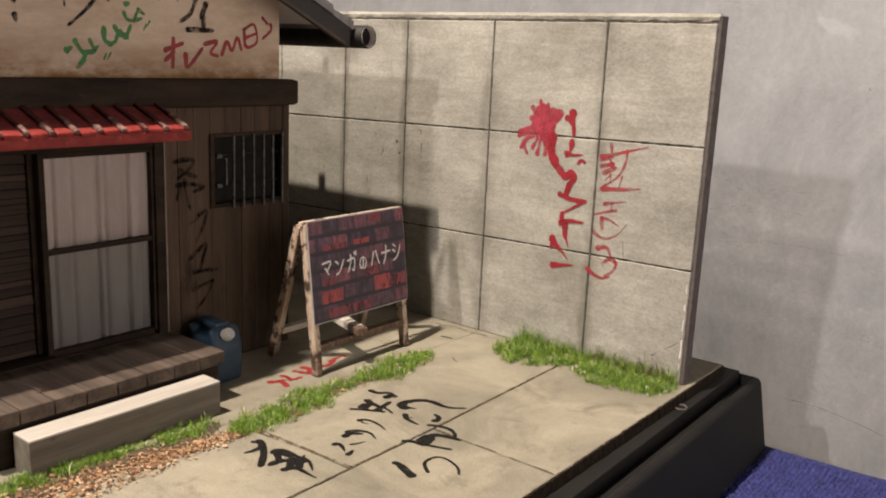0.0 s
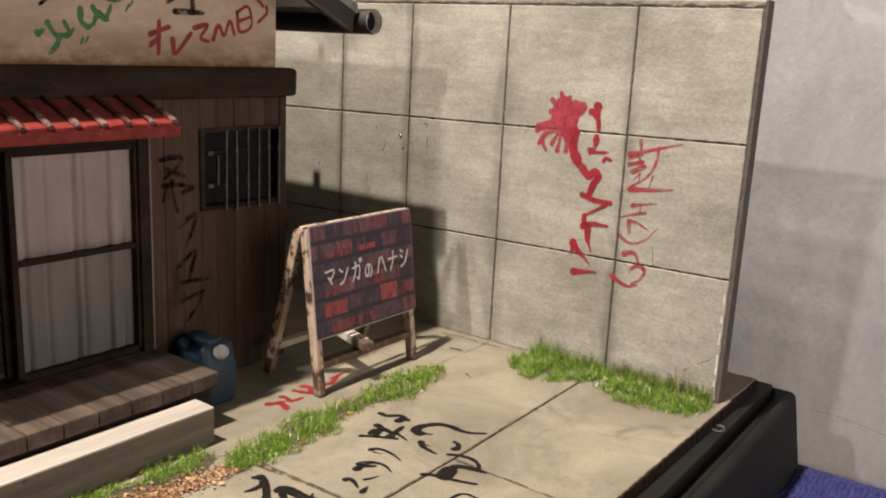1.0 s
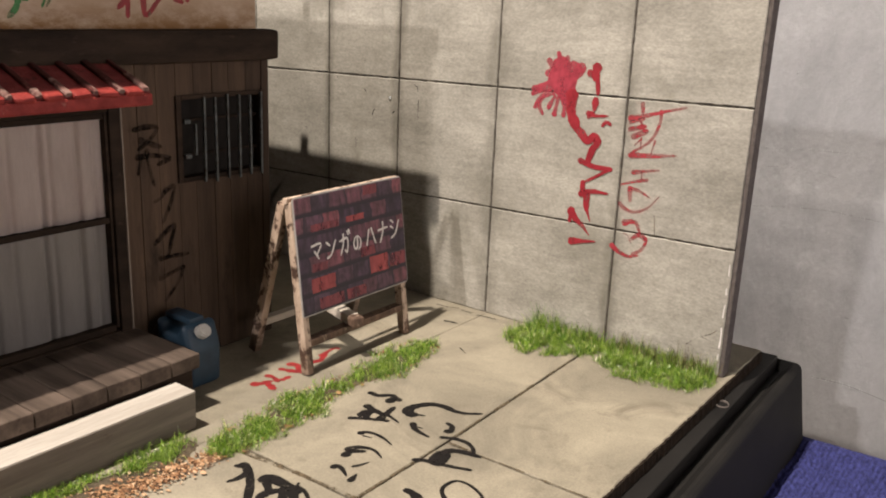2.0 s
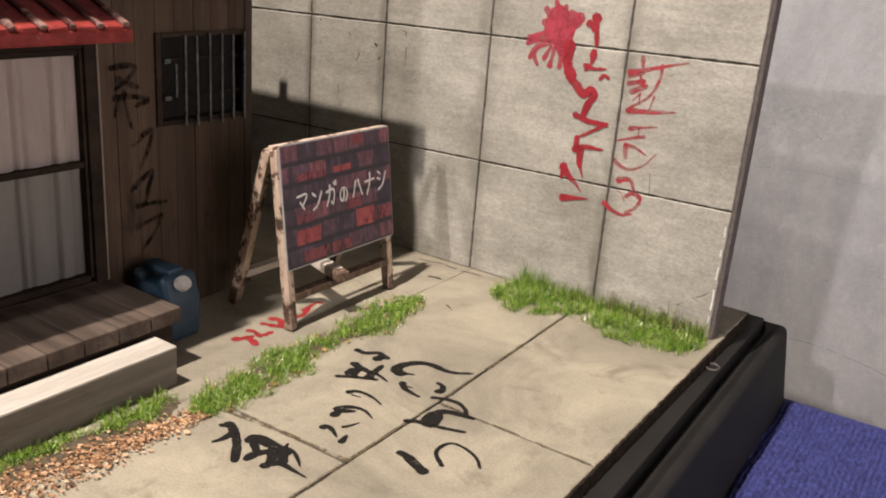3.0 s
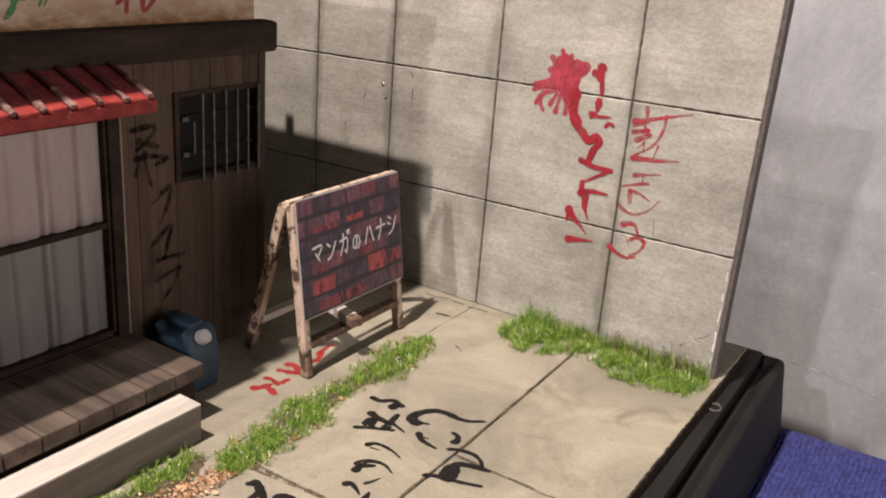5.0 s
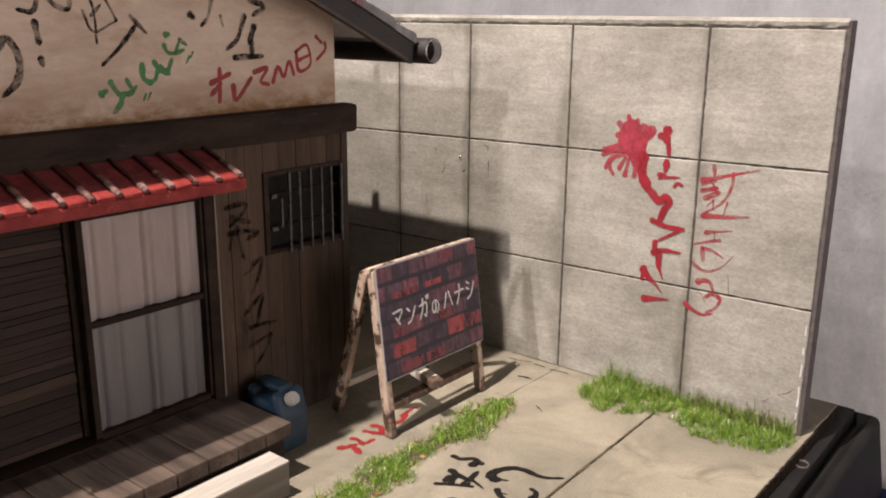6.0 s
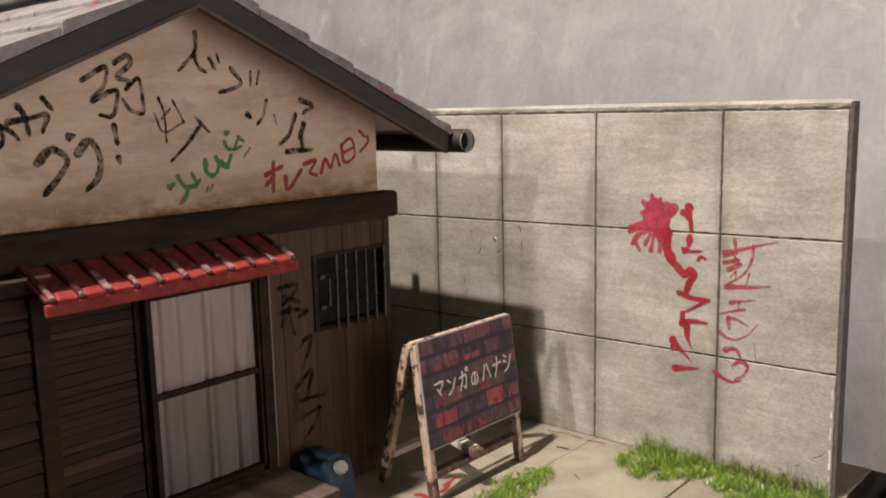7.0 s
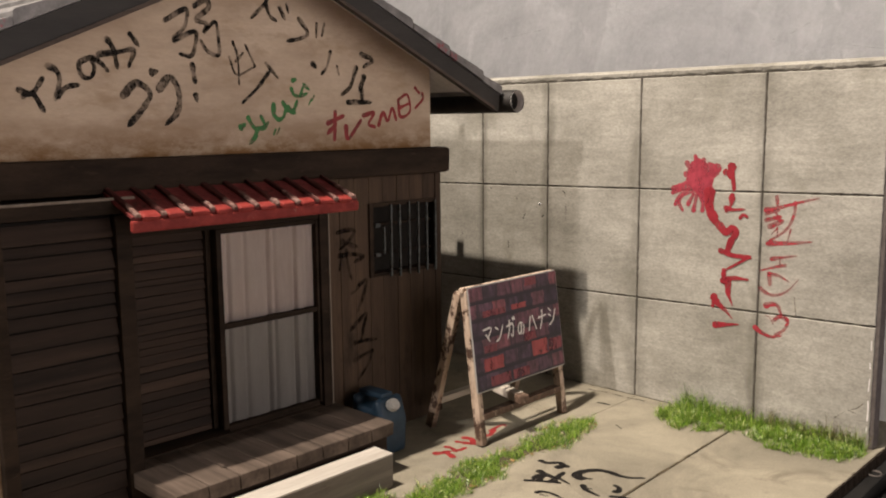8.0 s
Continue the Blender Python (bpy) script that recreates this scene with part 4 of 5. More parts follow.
for a, b in zip(edges, edges[1:]):
    inside = a >= WY0 - 1e-4 and b <= WY1 + 1e-4
    spans = [(0.0005, WZ0), (WZ1, 0.1338)] if inside else [(0.0005, 0.1338)]
    for z0, z1 in spans:
        part("board", worn(block(-0.3570, -0.3520 + 0.0004 * noise.noise(Vector((a * 900, 0, 0))), a + 0.0001, b - 0.0001, z0, z1, bevel=0.0003), 0.0003, 60), DARKWOOD, backing)
# Flat plate behind the bars; the recess shade is in its colour.
window = part("window", block(-0.3569, -0.3566, WY0, WY1, WZ0, WZ1), SHADEBLACK, house, "dark window behind iron bars")
for y0, y1, z0, z1 in ((WY0 - 0.0008, WY0 + 0.0018, WZ0 - 0.0008, WZ1 + 0.0008), (WY1 - 0.0016, WY1 + 0.0006, WZ0 - 0.0008, WZ1 + 0.0008), (WY0 + 0.0019, WY1 - 0.0017, WZ0 - 0.0008, WZ0 + 0.0012), (WY0 + 0.0019, WY1 - 0.0017, WZ1 - 0.0012, WZ1 + 0.0008)):
    part("frame", worn(block(-0.3562, -0.3508, y0, y1, z0, z1, bevel=0.0004), 0.0002, 160), DARKRAIL, window)
for z in (0.0935, 0.1085):
    part("cross_bar", block(-0.3545, -0.3535, WY0 + 0.002, WY1 - 0.0018, z, z + 0.0012, bevel=0.0003), DARKRAIL, window)
    part("bracket", worn(block(-0.3530, -0.3512, WY0 + 0.0035, WY0 + 0.0068, z - 0.0006, z + 0.0014, bevel=0.0004), 0.0002, 400), BARS, window, "small pale iron bracket")
for i, y in enumerate((0.2944, 0.2990, 0.3055, 0.3121, 0.3186, 0.3252, 0.3317)):
    low, high = (0.0945, 0.1080) if i == 0 else (0.0815 + 0.0006 * (i % 2), 0.1198 - 0.0005 * (i % 3))
    bm = bmesh.new()
    beam_between(bm, (-0.3494, y, low), (-0.3494, y + 0.0003 * math.sin(i * 2.1), high), 0.0013, 0.0011, up=(0, 1, 0), bevel=0.0003)
    part("bar", worn(bm, 0.0002, 220), BARS, window)


def on_boards(a, b, lift):
    return (-0.3516 + lift, a, b)


lettering("painted_character", [
    "2.5: 265.5,107.7 271.2,108.5 276.6,107.7 272.8,103.2 267.4,99.8; 2.8: 268,103.4 272.7,101.4 277.5,99.7",
    "2.6: 266.1,96.3 273.7,96.4 282.2,94.3 276.6,92.4; 2: 271,98.7 271.5,92.8 273.8,83.9; 2.1: 268.5,96.5 266.4,89.3",
    "1.9: 279,80.3 276.7,77.8 273.5,76.6; 2.4: 278.7,80.4 283.7,81.8 281.3,74.2 277.2,67",
    "2.5: 272.7,58.4 277.4,61.7 283.1,65.1 281.2,58.4 279,51.4; 2.5: 274.8,51.1 280.9,51.1 289.1,50.6",
    "2.5: 274.4,42.2 280.7,43.7 286.9,45.1; 2.2: 286.9,44.9 283.6,38.5 276.9,31.9",
], FADED, backing, on_boards, "black painted writing on dark boards")

# doorway: jamb, header, curtained sliding door, slatted sliding door
part("jamb", worn(block(-0.3600, -0.3490, 0.2528, 0.2582, 0.0005, 0.1338, bevel=0.0006), 0.0003, 80), DARKRAIL, house)
part("jamb_edge", worn(block(-0.3492, -0.3485, 0.2576, 0.2583, 0.0245, 0.1180), 0.0002, 200), PALESTRIP, house, "thin pale edge strip")
part("lintel", block(-0.3600, -0.3495, 0.156, 0.2527, 0.1160, 0.1338, bevel=0.0006), DARKRAIL, house)
part("threshold", block(-0.3620, -0.3495, 0.156, 0.2527, 0.0225, 0.0249, bevel=0.0005), DARKRAIL, house)
part("inner_wall", block(-0.3640, -0.3622, 0.10, 0.2585, 0.0, 0.134), SHADEBLACK, house)


def pleated(y0, y1, z0, z1, x):
    bm = bmesh.new()
    n = 150
    low, high = [], []
    folds = [(0.10, 0.9), (0.26, 0.5), (0.50, 1.0), (0.57, 0.6), (0.79, 1.0), (0.92, 0.5)]
    for i in range(n + 1):
        share = i / n
        y = y0 + (y1 - y0) * share
        d = 0.00022 * math.sin(share * 23 + 1.9 * math.sin(share * 9)) - 0.0020 * sum(k * math.exp(-((share - c) / 0.020) ** 2) for c, k in folds)
        low.append(bm.verts.new((x + d, y, z0)))
        high.append(bm.verts.new((x + d * 0.8, y, z1)))
    for i in range(n):
        bm.faces.new((low[i], low[i + 1], high[i + 1], high[i]))
    bmesh.ops.solidify(bm, geom=bm.faces[:], thickness=0.0002)
    return bm


door = part("door", block(-0.3548, -0.3502, 0.1975, 0.2002, 0.0264, 0.1158, bevel=0.0004), DARKRAIL, house, "dark sliding door with white curtain")
part("stile", block(-0.3548, -0.3502, 0.2514, 0.2527, 0.0264, 0.1158, bevel=0.0004), DARKRAIL, door)
for z0, z1 in ((0.0250, 0.0276), (0.0713, 0.0737), (0.1135, 0.1158)):
    part("rail", block(-0.3546, -0.3506, 0.2003, 0.2513, z0, z1, bevel=0.0003), DARKRAIL, door)
part("curtain", pleated(0.1998, 0.2518, 0.0730, 0.1150, -0.3532), CURTAIN, door, "pleated off-white curtain", smooth=True)
# Lower half in a greyer cloth colour that stands in for shade.
part("lower_curtain", pleated(0.1998, 0.2518, 0.0262, 0.0725, -0.3540), GREYCLOTH, door, "lower curtain, greyed for its shade", smooth=True)


def slat_stack(x, y0, y1, z0, z1, count, parent):
    """Uneven overlapping slats, one above the other, each tipped a little outward at its lower edge."""
    rng = random.Random(int(y0 * 10000))
    heights = [rng.uniform(0.65, 1.35) for _ in range(count)]
    unit = (z1 - z0) / sum(heights)
    z = z0
    for h in heights:
        step = h * unit
        t = Matrix.Translation((x + rng.uniform(-0.0003, 0.0003), (y0 + y1) / 2, z + step / 2)) @ Matrix.Rotation(rng.uniform(-0.010, 0.010), 4, "X") @ Matrix.Rotation(-rng.uniform(0.16, 0.32), 4, "Y")
        part("slat", worn(block(-0.0006, 0.0006, -(y1 - y0) / 2, (y1 - y0) / 2, -step * 0.45, step * 0.45, bevel=0.00025, turn=t), 0.0003, 90), SHUTTER, parent)
        z += step


def slatted(name, x, y0, y1, z0, z1, count, parent, stile):
    """A frame with overlapping horizontal slats."""
    panel_ = part(name, block(x - 0.0032, x - 0.0022, y0, y1, z0, z1), SHADEBLACK, parent)
    for a, b in ((y0, y0 + stile), (y1 - stile, y1)):
        part("stile", worn(block(x - 0.0022, x + 0.0012, a, b, z0, z1, bevel=0.0004), 0.0002, 100), DARKRAIL, panel_)
    slat_stack(x - 0.0012, y0 + stile + 0.0002, y1 - stile - 0.0002, z0, z1, count, panel_)
    return panel_


slatted("slatted_door", -0.3565, 0.1560, 0.1983, 0.0264, 0.1158, 24, house, 0.0028)
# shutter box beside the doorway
shutter_box = part("shutter_box", block(-0.3620, -0.3450, 0.1028, 0.1555, 0.0080, 0.1265, bevel=0.0005), SHADEBLACK, house, "dark slatted shutter box")
for a, b in ((0.1022, 0.1076), (0.1484, 0.1550)):
    part("stile", worn(block(-0.3449, -0.3405, a, b, 0.0080, 0.1262, bevel=0.0005), 0.0003, 80), DARKRAIL, shutter_box)
part("top_rail", worn(block(-0.3600, -0.3390, 0.1010, 0.1562, 0.1272, 0.1330, bevel=0.0006), 0.0003, 80), DARKRAIL, shutter_box)
# Pale strip painting in the light along the rail's top edge.
part("lit_edge", worn(block(-0.3396, -0.3386, 0.1012, 0.1560, 0.1324, 0.1334, bevel=0.0002), 0.0002, 200), PALESTRIP, shutter_box, "thin pale edge strip")
slat_stack(-0.3436, 0.1078, 0.1482, 0.0085, 0.1258, 20, shutter_box)

# red awning over the doorway
awning = part("awning", prism(bmesh.new(), [(-0.3460, 0.1352), (-0.3240, 0.1270), (-0.3240, 0.1260), (-0.3460, 0.1340)], "y", 0.1470, 0.2545), MAROON, house, "small red ribbed awning with pale rib ends")
part("fascia", worn(block(-0.3252, -0.3228, 0.1465, 0.2550, 0.1212, 0.1258, bevel=0.0009), 0.0003, 120), RED, awning, "red front board")
for i in range(11):
    y = 0.1490 + i * 0.01035
    reach = 0.0032 * math.sin(i * 2.3)
    bm = bmesh.new()
    beam_between(bm, (-0.3465, y, 0.1360), (-0.3236, y + 0.0002, 0.1274), 0.0024 + 0.0003 * math.sin(i * 1.7), 0.0018, bevel=0.0008)
    part("rib", worn(bm, 0.0005, 300), RIB, awning)
    # Paler front piece: the lit tip of the rib, done in colour.
    bm = bmesh.new()
    beam_between(bm, (-0.3322 + 1.4 * reach, y + 0.0001, 0.1308 - 0.52 * reach), (-0.3227, y + 0.0004 * math.sin(i * 3.1), 0.1272), 0.0023, 0.0017, bevel=0.0008)
    part("rib_end", worn(bm, 0.0006, 420), RIBTIP, awning, "pale smeared rib end, light on it put into the colour")
    if i < 10:
        bm = bmesh.new()
        beam_between(bm, (-0.3278, y + 0.0052, 0.1278), (-0.3226, y + 0.0052, 0.1261), 0.0074, 0.0024, bevel=0.0011)
        part("scallop", worn(bm, 0.0006, 300), RED, awning, "rounded red tile end")

# roof: boards at the gable end, courses of tiles, ridge and gutter
X_FRONT, X_BACK = -0.3320, -0.572
for side in (-1, 1):
    out = 0.1445
    def at(d, up):
        return (RIDGE_Y + side * d, RIDGE_Z - SLOPE * d + up)
    # Underside whitened beyond plaster, in place of light bounced up from below.
    roof = part("roof_deck", prism(bmesh.new(), [at(0, 0.0098), at(0.140, 0.0098), at(0.140, 0.0106), at(0, 0.0106)], "x", X_BACK, X_FRONT - 0.0032), WHITEPAPER, house, "pale underside of the eave")
    part("barge_board", worn(prism(bmesh.new(), [at(0, 0.0), at(out, 0.0), at(out + 0.001, 0.0100), at(0, 0.0108)], "x", X_FRONT - 0.003, X_FRONT), 0.0003, 60), BARGE, house, "dark board along the gable edge")
    part("barge_trim", worn(prism(bmesh.new(), [at(0, -0.0004), at(out - 0.004, -0.0004), at(out - 0.004, 0.0012), at(0, 0.0012)], "x", X_FRONT + 0.0001, X_FRONT + 0.0010), 0.0003, 160), TRIM, house, "thin brown strip under the board")
    for c in range(6):
        d0, d1 = 0.0030 + 0.0257 * c, min(0.0030 + 0.0257 * (c + 1), out + 0.003)
        if c == 0:
            d0 = 0.001
        for r in range(9):
            x1 = X_FRONT + 0.0006 - r * 0.0262 + 0.0005 * math.sin(c * 2.1 + r)
            x0 = x1 - 0.0259
            low, high = 0.0109, 0.0140
            bm = prism(bmesh.new(), [at(d0 + 0.0004, low), at(d1, low), at(d1, high + 0.0014), at(d1 - 0.001, high + 0.0018), at(d0 + 0.0004, high)], "x", x0, x1)
            part("tile", worn(bm, 0.0004, 200), ROOF, roof)
part("ridge_cap", block(X_BACK, X_FRONT + 0.0010, RIDGE_Y - 0.007, RIDGE_Y + 0.007, RIDGE_Z + 0.0155, RIDGE_Z + 0.0205, bevel=0.002), ROOF, house)
for side in (-1, 1):
    bm = bmesh.new()
    cy, cz = RIDGE_Y + side * 0.1540, 0.1715
    n = 20
    rings = []
    for x, r in ((-0.572, 0.0062), (-0.3270, 0.0062), (-0.3265, 0.0060), (-0.3267, 0.0056), (-0.372, 0.0054)):
        rings.append([bm.verts.new((x, cy + r * math.cos(2 * math.pi * i / n), cz + r * math.sin(2 * math.pi * i / n))) for i in range(n)])
    for a, b in zip(rings, rings[1:]):
        for i in range(n):
            bm.faces.new((a[i], a[(i + 1) % n], b[(i + 1) % n], b[i]))
    bm.faces.new(rings[0])
    bm.faces.new(rings[-1])
    bmesh.ops.recalc_face_normals(bm, faces=bm.faces)
    pipe = part("gutter_pipe", worn(bm, 0.0002, 200), BARGE, house, "dark round gutter pipe with open end", smooth=True)
    bm = bmesh.new()
    rings = [[bm.verts.new((x, cy + r * math.cos(math.pi * i / 10), cz + r * math.sin(math.pi * i / 10))) for i in range(20)] for x, r in ((-0.3262, 0.0058), (-0.3272, 0.0054), (-0.3304, 0.0051))]
    for a, b in zip(rings, rings[1:]):
        for i in range(20):
            bm.faces.new((a[i], a[(i + 1) % 20], b[(i + 1) % 20], b[i]))
    part("pipe_lining", bm, WHITEPAPER, pipe, "pale inside of the open pipe end", smooth=True)

# Unseen block, sized to cast the small upright shadow on the wall.
part("gutter_shadow_block", block(-0.4235, -0.4175, 0.3735, 0.3775, 0.1770, 0.1858, bevel=0.0006), BARGE, house, "dark upright block on the gutter, added for its wall shadow")

# ---- deck and step in front of the doorway ----
deck = thing("wooden_deck", "low dark plank deck before the doorway", "deck")
for i in range(8):
    y = 0.1495 + i * 0.01381
    part("plank", worn(block(-0.3520, -0.3075, y + 0.0002, y + 0.0136, 0.0180, 0.0243, bevel=0.0006), 0.0003, 100), DECKWOOD, deck)
part("front_beam", worn(block(-0.3185, -0.3110, 0.1510, 0.2585, 0.0004, 0.0179, bevel=0.0006), 0.0003, 80), BEAMWOOD, deck, "dark front beam")
# Hidden board, added to stop light leaking between the planks.
part("underlay", block(-0.3515, -0.3188, 0.1510, 0.2585, 0.0170, 0.0179), DARKRAIL, deck)
for y in (0.156, 0.250):
    part("post", block(-0.3500, -0.3430, y, y + 0.006, 0.0, 0.0169, bevel=0.0004), DARKRAIL, deck)
step = thing("wooden_step", "pale square timber step below the deck", "step")
# One timber: top coloured as lit, front below it as shaded.
part("tread", worn(block(-0.3080, -0.2957, 0.1602, 0.2478, 0.0150, 0.0160, bevel=0.0004), 0.0002, 60), STEPWOOD, step, "pale wood top, light put into its colour")
part("riser", worn(block(-0.3080, -0.2958, 0.1602, 0.2478, 0.0003, 0.0150, bevel=0.0004), 0.0002, 60), GREYWOOD, step, "grey weathered front, darkened for its shade")


# ---- fuel can ----
def fuel_can():
    can = thing("fuel_can", "blue plastic fuel can with white cap beside the deck", "fuel can")
    bm = prism(bmesh.new(), [(-0.3405, 0.0004), (-0.3180, 0.0004), (-0.3172, 0.0190), (-0.3205, 0.0305), (-0.3245, 0.0310), (-0.3258, 0.0255), (-0.3360, 0.0253), (-0.3372, 0.0300), (-0.3405, 0.0300)], "y", 0.2592, 0.2758)
    bmesh.ops.bevel(bm, geom=bm.edges[:], offset=0.0024, segments=4, profile=0.5, affect="EDGES")
    part("body", bm, BLUE, can, smooth=True)
    bm = bmesh.new()
    beam_between(bm, (-0.3400, 0.2675, 0.0310), (-0.3225, 0.2675, 0.0312), 0.0075, 0.0030, bevel=0.0012)
    part("handle", bm, BLUE, can)
    way = Vector((0.80, 0.0, 0.60)).normalized()
    turn = way.to_track_quat("Z", "Y").to_matrix().to_4x4()
    turn.translation = Vector((-0.3185, 0.2664, 0.0270)) + way * 0.0012
    bm = bmesh.new()
    bmesh.ops.create_cone(bm, cap_ends=True, segments=20, radius1=0.0034, radius2=0.0031, depth=0.0038, matrix=turn)
    bmesh.ops.bevel(bm, geom=[e for e in bm.edges if len(e.link_faces) == 2 and any(len(f.verts) > 4 for f in e.link_faces)], offset=0.0006, segments=2, affect="EDGES")
    part("cap", bm, CAP, can, "white screw cap")
    can.location, can.scale = (-0.0050, 0.0070, 0.0), (1.0, 1.0, 0.93)
    return can


fuel_can()


# ---- folding sign ----
def folding_sign():
    sign = thing("a_frame_sign", "scuffed wooden A-frame sign with brick picture and white lettering", "sign")
    ly, ry = 0.3115, 0.3795
    top_x, top_z = -0.3115, 0.0770
    for y in (ly, ry):
        bm = bmesh.new()
        beam_between(bm, (-0.2990, y, 0.0004), (top_x, y + 0.002, top_z), 0.0044, 0.0038, up=(0, 1, 0))
        part("front_leg", worn(bm, 0.0003, 150), SIGNWOOD, sign)
        bm = bmesh.new()
        beam_between(bm, (-0.3385, y + 0.004, 0.0004), (top_x - 0.004, y + 0.002, top_z - 0.001), 0.0044, 0.0038, up=(0, 1, 0))
        part("back_leg", worn(bm, 0.0003, 150), SIGNWOOD, sign)
    def front(z):
        return -0.2990 + (top_x + 0.2990) * z / top_z
    bm = bmesh.new()
    beam_between(bm, (front(0.0145), ly + 0.0025, 0.0145), (front(0.0145), ry - 0.0025, 0.0145), 0.0050, 0.0032)
    part("front_rail", worn(bm, 0.0003, 150), RUSTY, sign)
    bm = bmesh.new()
    beam_between(bm, (-0.3350, ly + 0.005, 0.0150), (-0.3350, ry + 0.001, 0.0150), 0.0048, 0.0032)
    part("back_rail", worn(bm, 0.0003, 150), PALEWOOD, sign)
    bm = bmesh.new()
    a, b = Vector((-0.3350, 0.3530, 0.0182)), Vector((-0.2935, 0.3388, 0.0188))
    beam_between(bm, a, a.lerp(b, 0.87), 0.0062, 0.0046, bevel=0.0008)
    stick = part("spreader", worn(bm, 0.0002, 150), PALEWOOD, sign, "pale stick between the legs")
    bm = bmesh.new()
    beam_between(bm, a.lerp(b, 0.86), b, 0.0061, 0.0045, bevel=0.0008)
    part("dark_end", worn(bm, 0.0003, 150), RUSTY, stick, "dark brown end of the stick")
    bm = bmesh.new()
    beam_between(bm, (top_x - 0.0004, ly - 0.001, top_z + 0.0006), (top_x - 0.0004, ry + 0.006, top_z + 0.0004), 0.0024, 0.0026)
    part("top_rail", worn(bm, 0.0003, 150), SIGNWOOD, sign)
    # the board, in its own plane: u along the sign, v up it
    low, high = Vector((front(0.0275) + 0.0026, 0.0, 0.0275)), Vector((front(0.0785) + 0.0026, 0.0, 0.0785))
    up = (high - low).normalized()
    out = Vector((up.z, 0, -up.x))
    tall = (high - low).length
    def board(u, v, lift):
        p = low + up * v + out * lift
        return (p.x, 0.3102 + u + 0.035 * v, p.z)
    wide = 0.0718
    bm = bmesh.new()
    corners = [(0, 0), (wide, 0), (wide, tall), (0, tall)]
    back = [bm.verts.new(board(u, v, 0)) for u, v in corners]
    face = [bm.verts.new(board(u, v, 0.0012)) for u, v in corners]
    bm.faces.new(back[::-1])
    bm.faces.new(face)
    for i in range(4):
        bm.faces.new((back[i], back[(i + 1) % 4], face[(i + 1) % 4], face[i]))
    part("board", bm, PRINT, sign, "dark printed brick picture")
    for (u0, v0), (u1, v1) in zip(corners, corners[1:] + corners[:1]):
        bm = bmesh.new()
        beam_between(bm, board(u0, v0, 0.0006), board(u1, v1, 0.0006), 0.0014, 0.0005, up=tuple(out), bevel=0.0002)
        part("edging", bm, CAP, sign, "pale scuffed paper edge")
    # the red areas of the printed picture: share of the width and of the height from the top, half sizes
    for u, v, hu, hv, red in ((0.68, 0.05, 0.065, 0.042, DIMPRINT), (0.24, 0.275, 0.12, 0.030, DIMPRINT), (0.52, 0.270, 0.085, 0.026, REDPRINT), (0.72, 0.745, 0.090, 0.078, REDPRINT),
                             (0.91, 0.755, 0.080, 0.060, DIMPRINT), (0.19, 0.765, 0.105, 0.062, REDPRINT), (0.48, 0.935, 0.090, 0.046, DIMPRINT), (0.25, 0.935, 0.110, 0.048, DIMPRINT),
                             (0.17, 0.615, 0.065, 0.035, DIMPRINT), (0.62, 0.600, 0.070, 0.040, DIMPRINT)):
        bm = bmesh.new()
        ring = []
        for k in range(24):
            ang = 2 * math.pi * k / 24
            cx, cy = math.cos(ang), math.sin(ang)
            big = max(abs(cx), abs(cy))
            rag = 1 + 0.10 * noise.noise(Vector((u * 30 + cx * 2, v * 30 + cy * 2, 1)))
            ring.append(bm.verts.new(board((u + hu * cx / big * rag) * wide, (1 - v + hv * cy / big * rag) * tall, 0.00124)))
        bm.faces.new(ring)
        part("printed_block", bm, red, sign)
    glyphs = {
        "ma": "0,85 92,88 45,38; 28,58 62,22", "n": "8,82 36,66; 10,8 50,24 96,82", "ga": "4,68 80,74 70,10 50,20; 42,98 36,52 4,4; 82,108 90,92; 98,112 106,96",
        "no": "54,76 48,22 20,10 6,40 28,74 66,76 92,46 76,12 60,4", "ha": "36,82 4,8; 60,86 98,8", "na": "0,62 100,68; 54,100 48,50 14,0", "shi": "8,94 34,82; 2,64 28,52; 6,4 56,26 98,86"}
    for i, key in enumerate(("ma", "n", "ga", "no", "ha", "na", "shi")):
        small = 0.86 if key == "no" else 1.0
        strokes = []
        for s in glyphs[key].split(";"):
            pts = [[float(c) for c in p.split(",")] for p in s.split()]
            strokes.append(("1.0: " if key == "no" else "1.12: ") + " ".join("%.2f,%.2f" % (7.7 + i * 9.0 + 0.066 * a * small, 21.6 + 0.25 * i + 0.095 * b * small) for a, b in pts))
        part("letter", brush_mesh("; ".join(strokes), lambda a, b, lift: board(a, b, 0.0012 + lift)), WHITEPAINT, sign, "white lettering")
    return sign


folding_sign()


# ---- grass and litter ----
def strip_at(nodes, s):
    for (s0, a0, b0), (s1, a1, b1) in zip(nodes, nodes[1:]):
        if s0 <= s <= s1:
            t = (s - s0) / (s1 - s0)
            return a0 + (a1 - a0) * t, b0 + (b1 - b0) * t
    return None


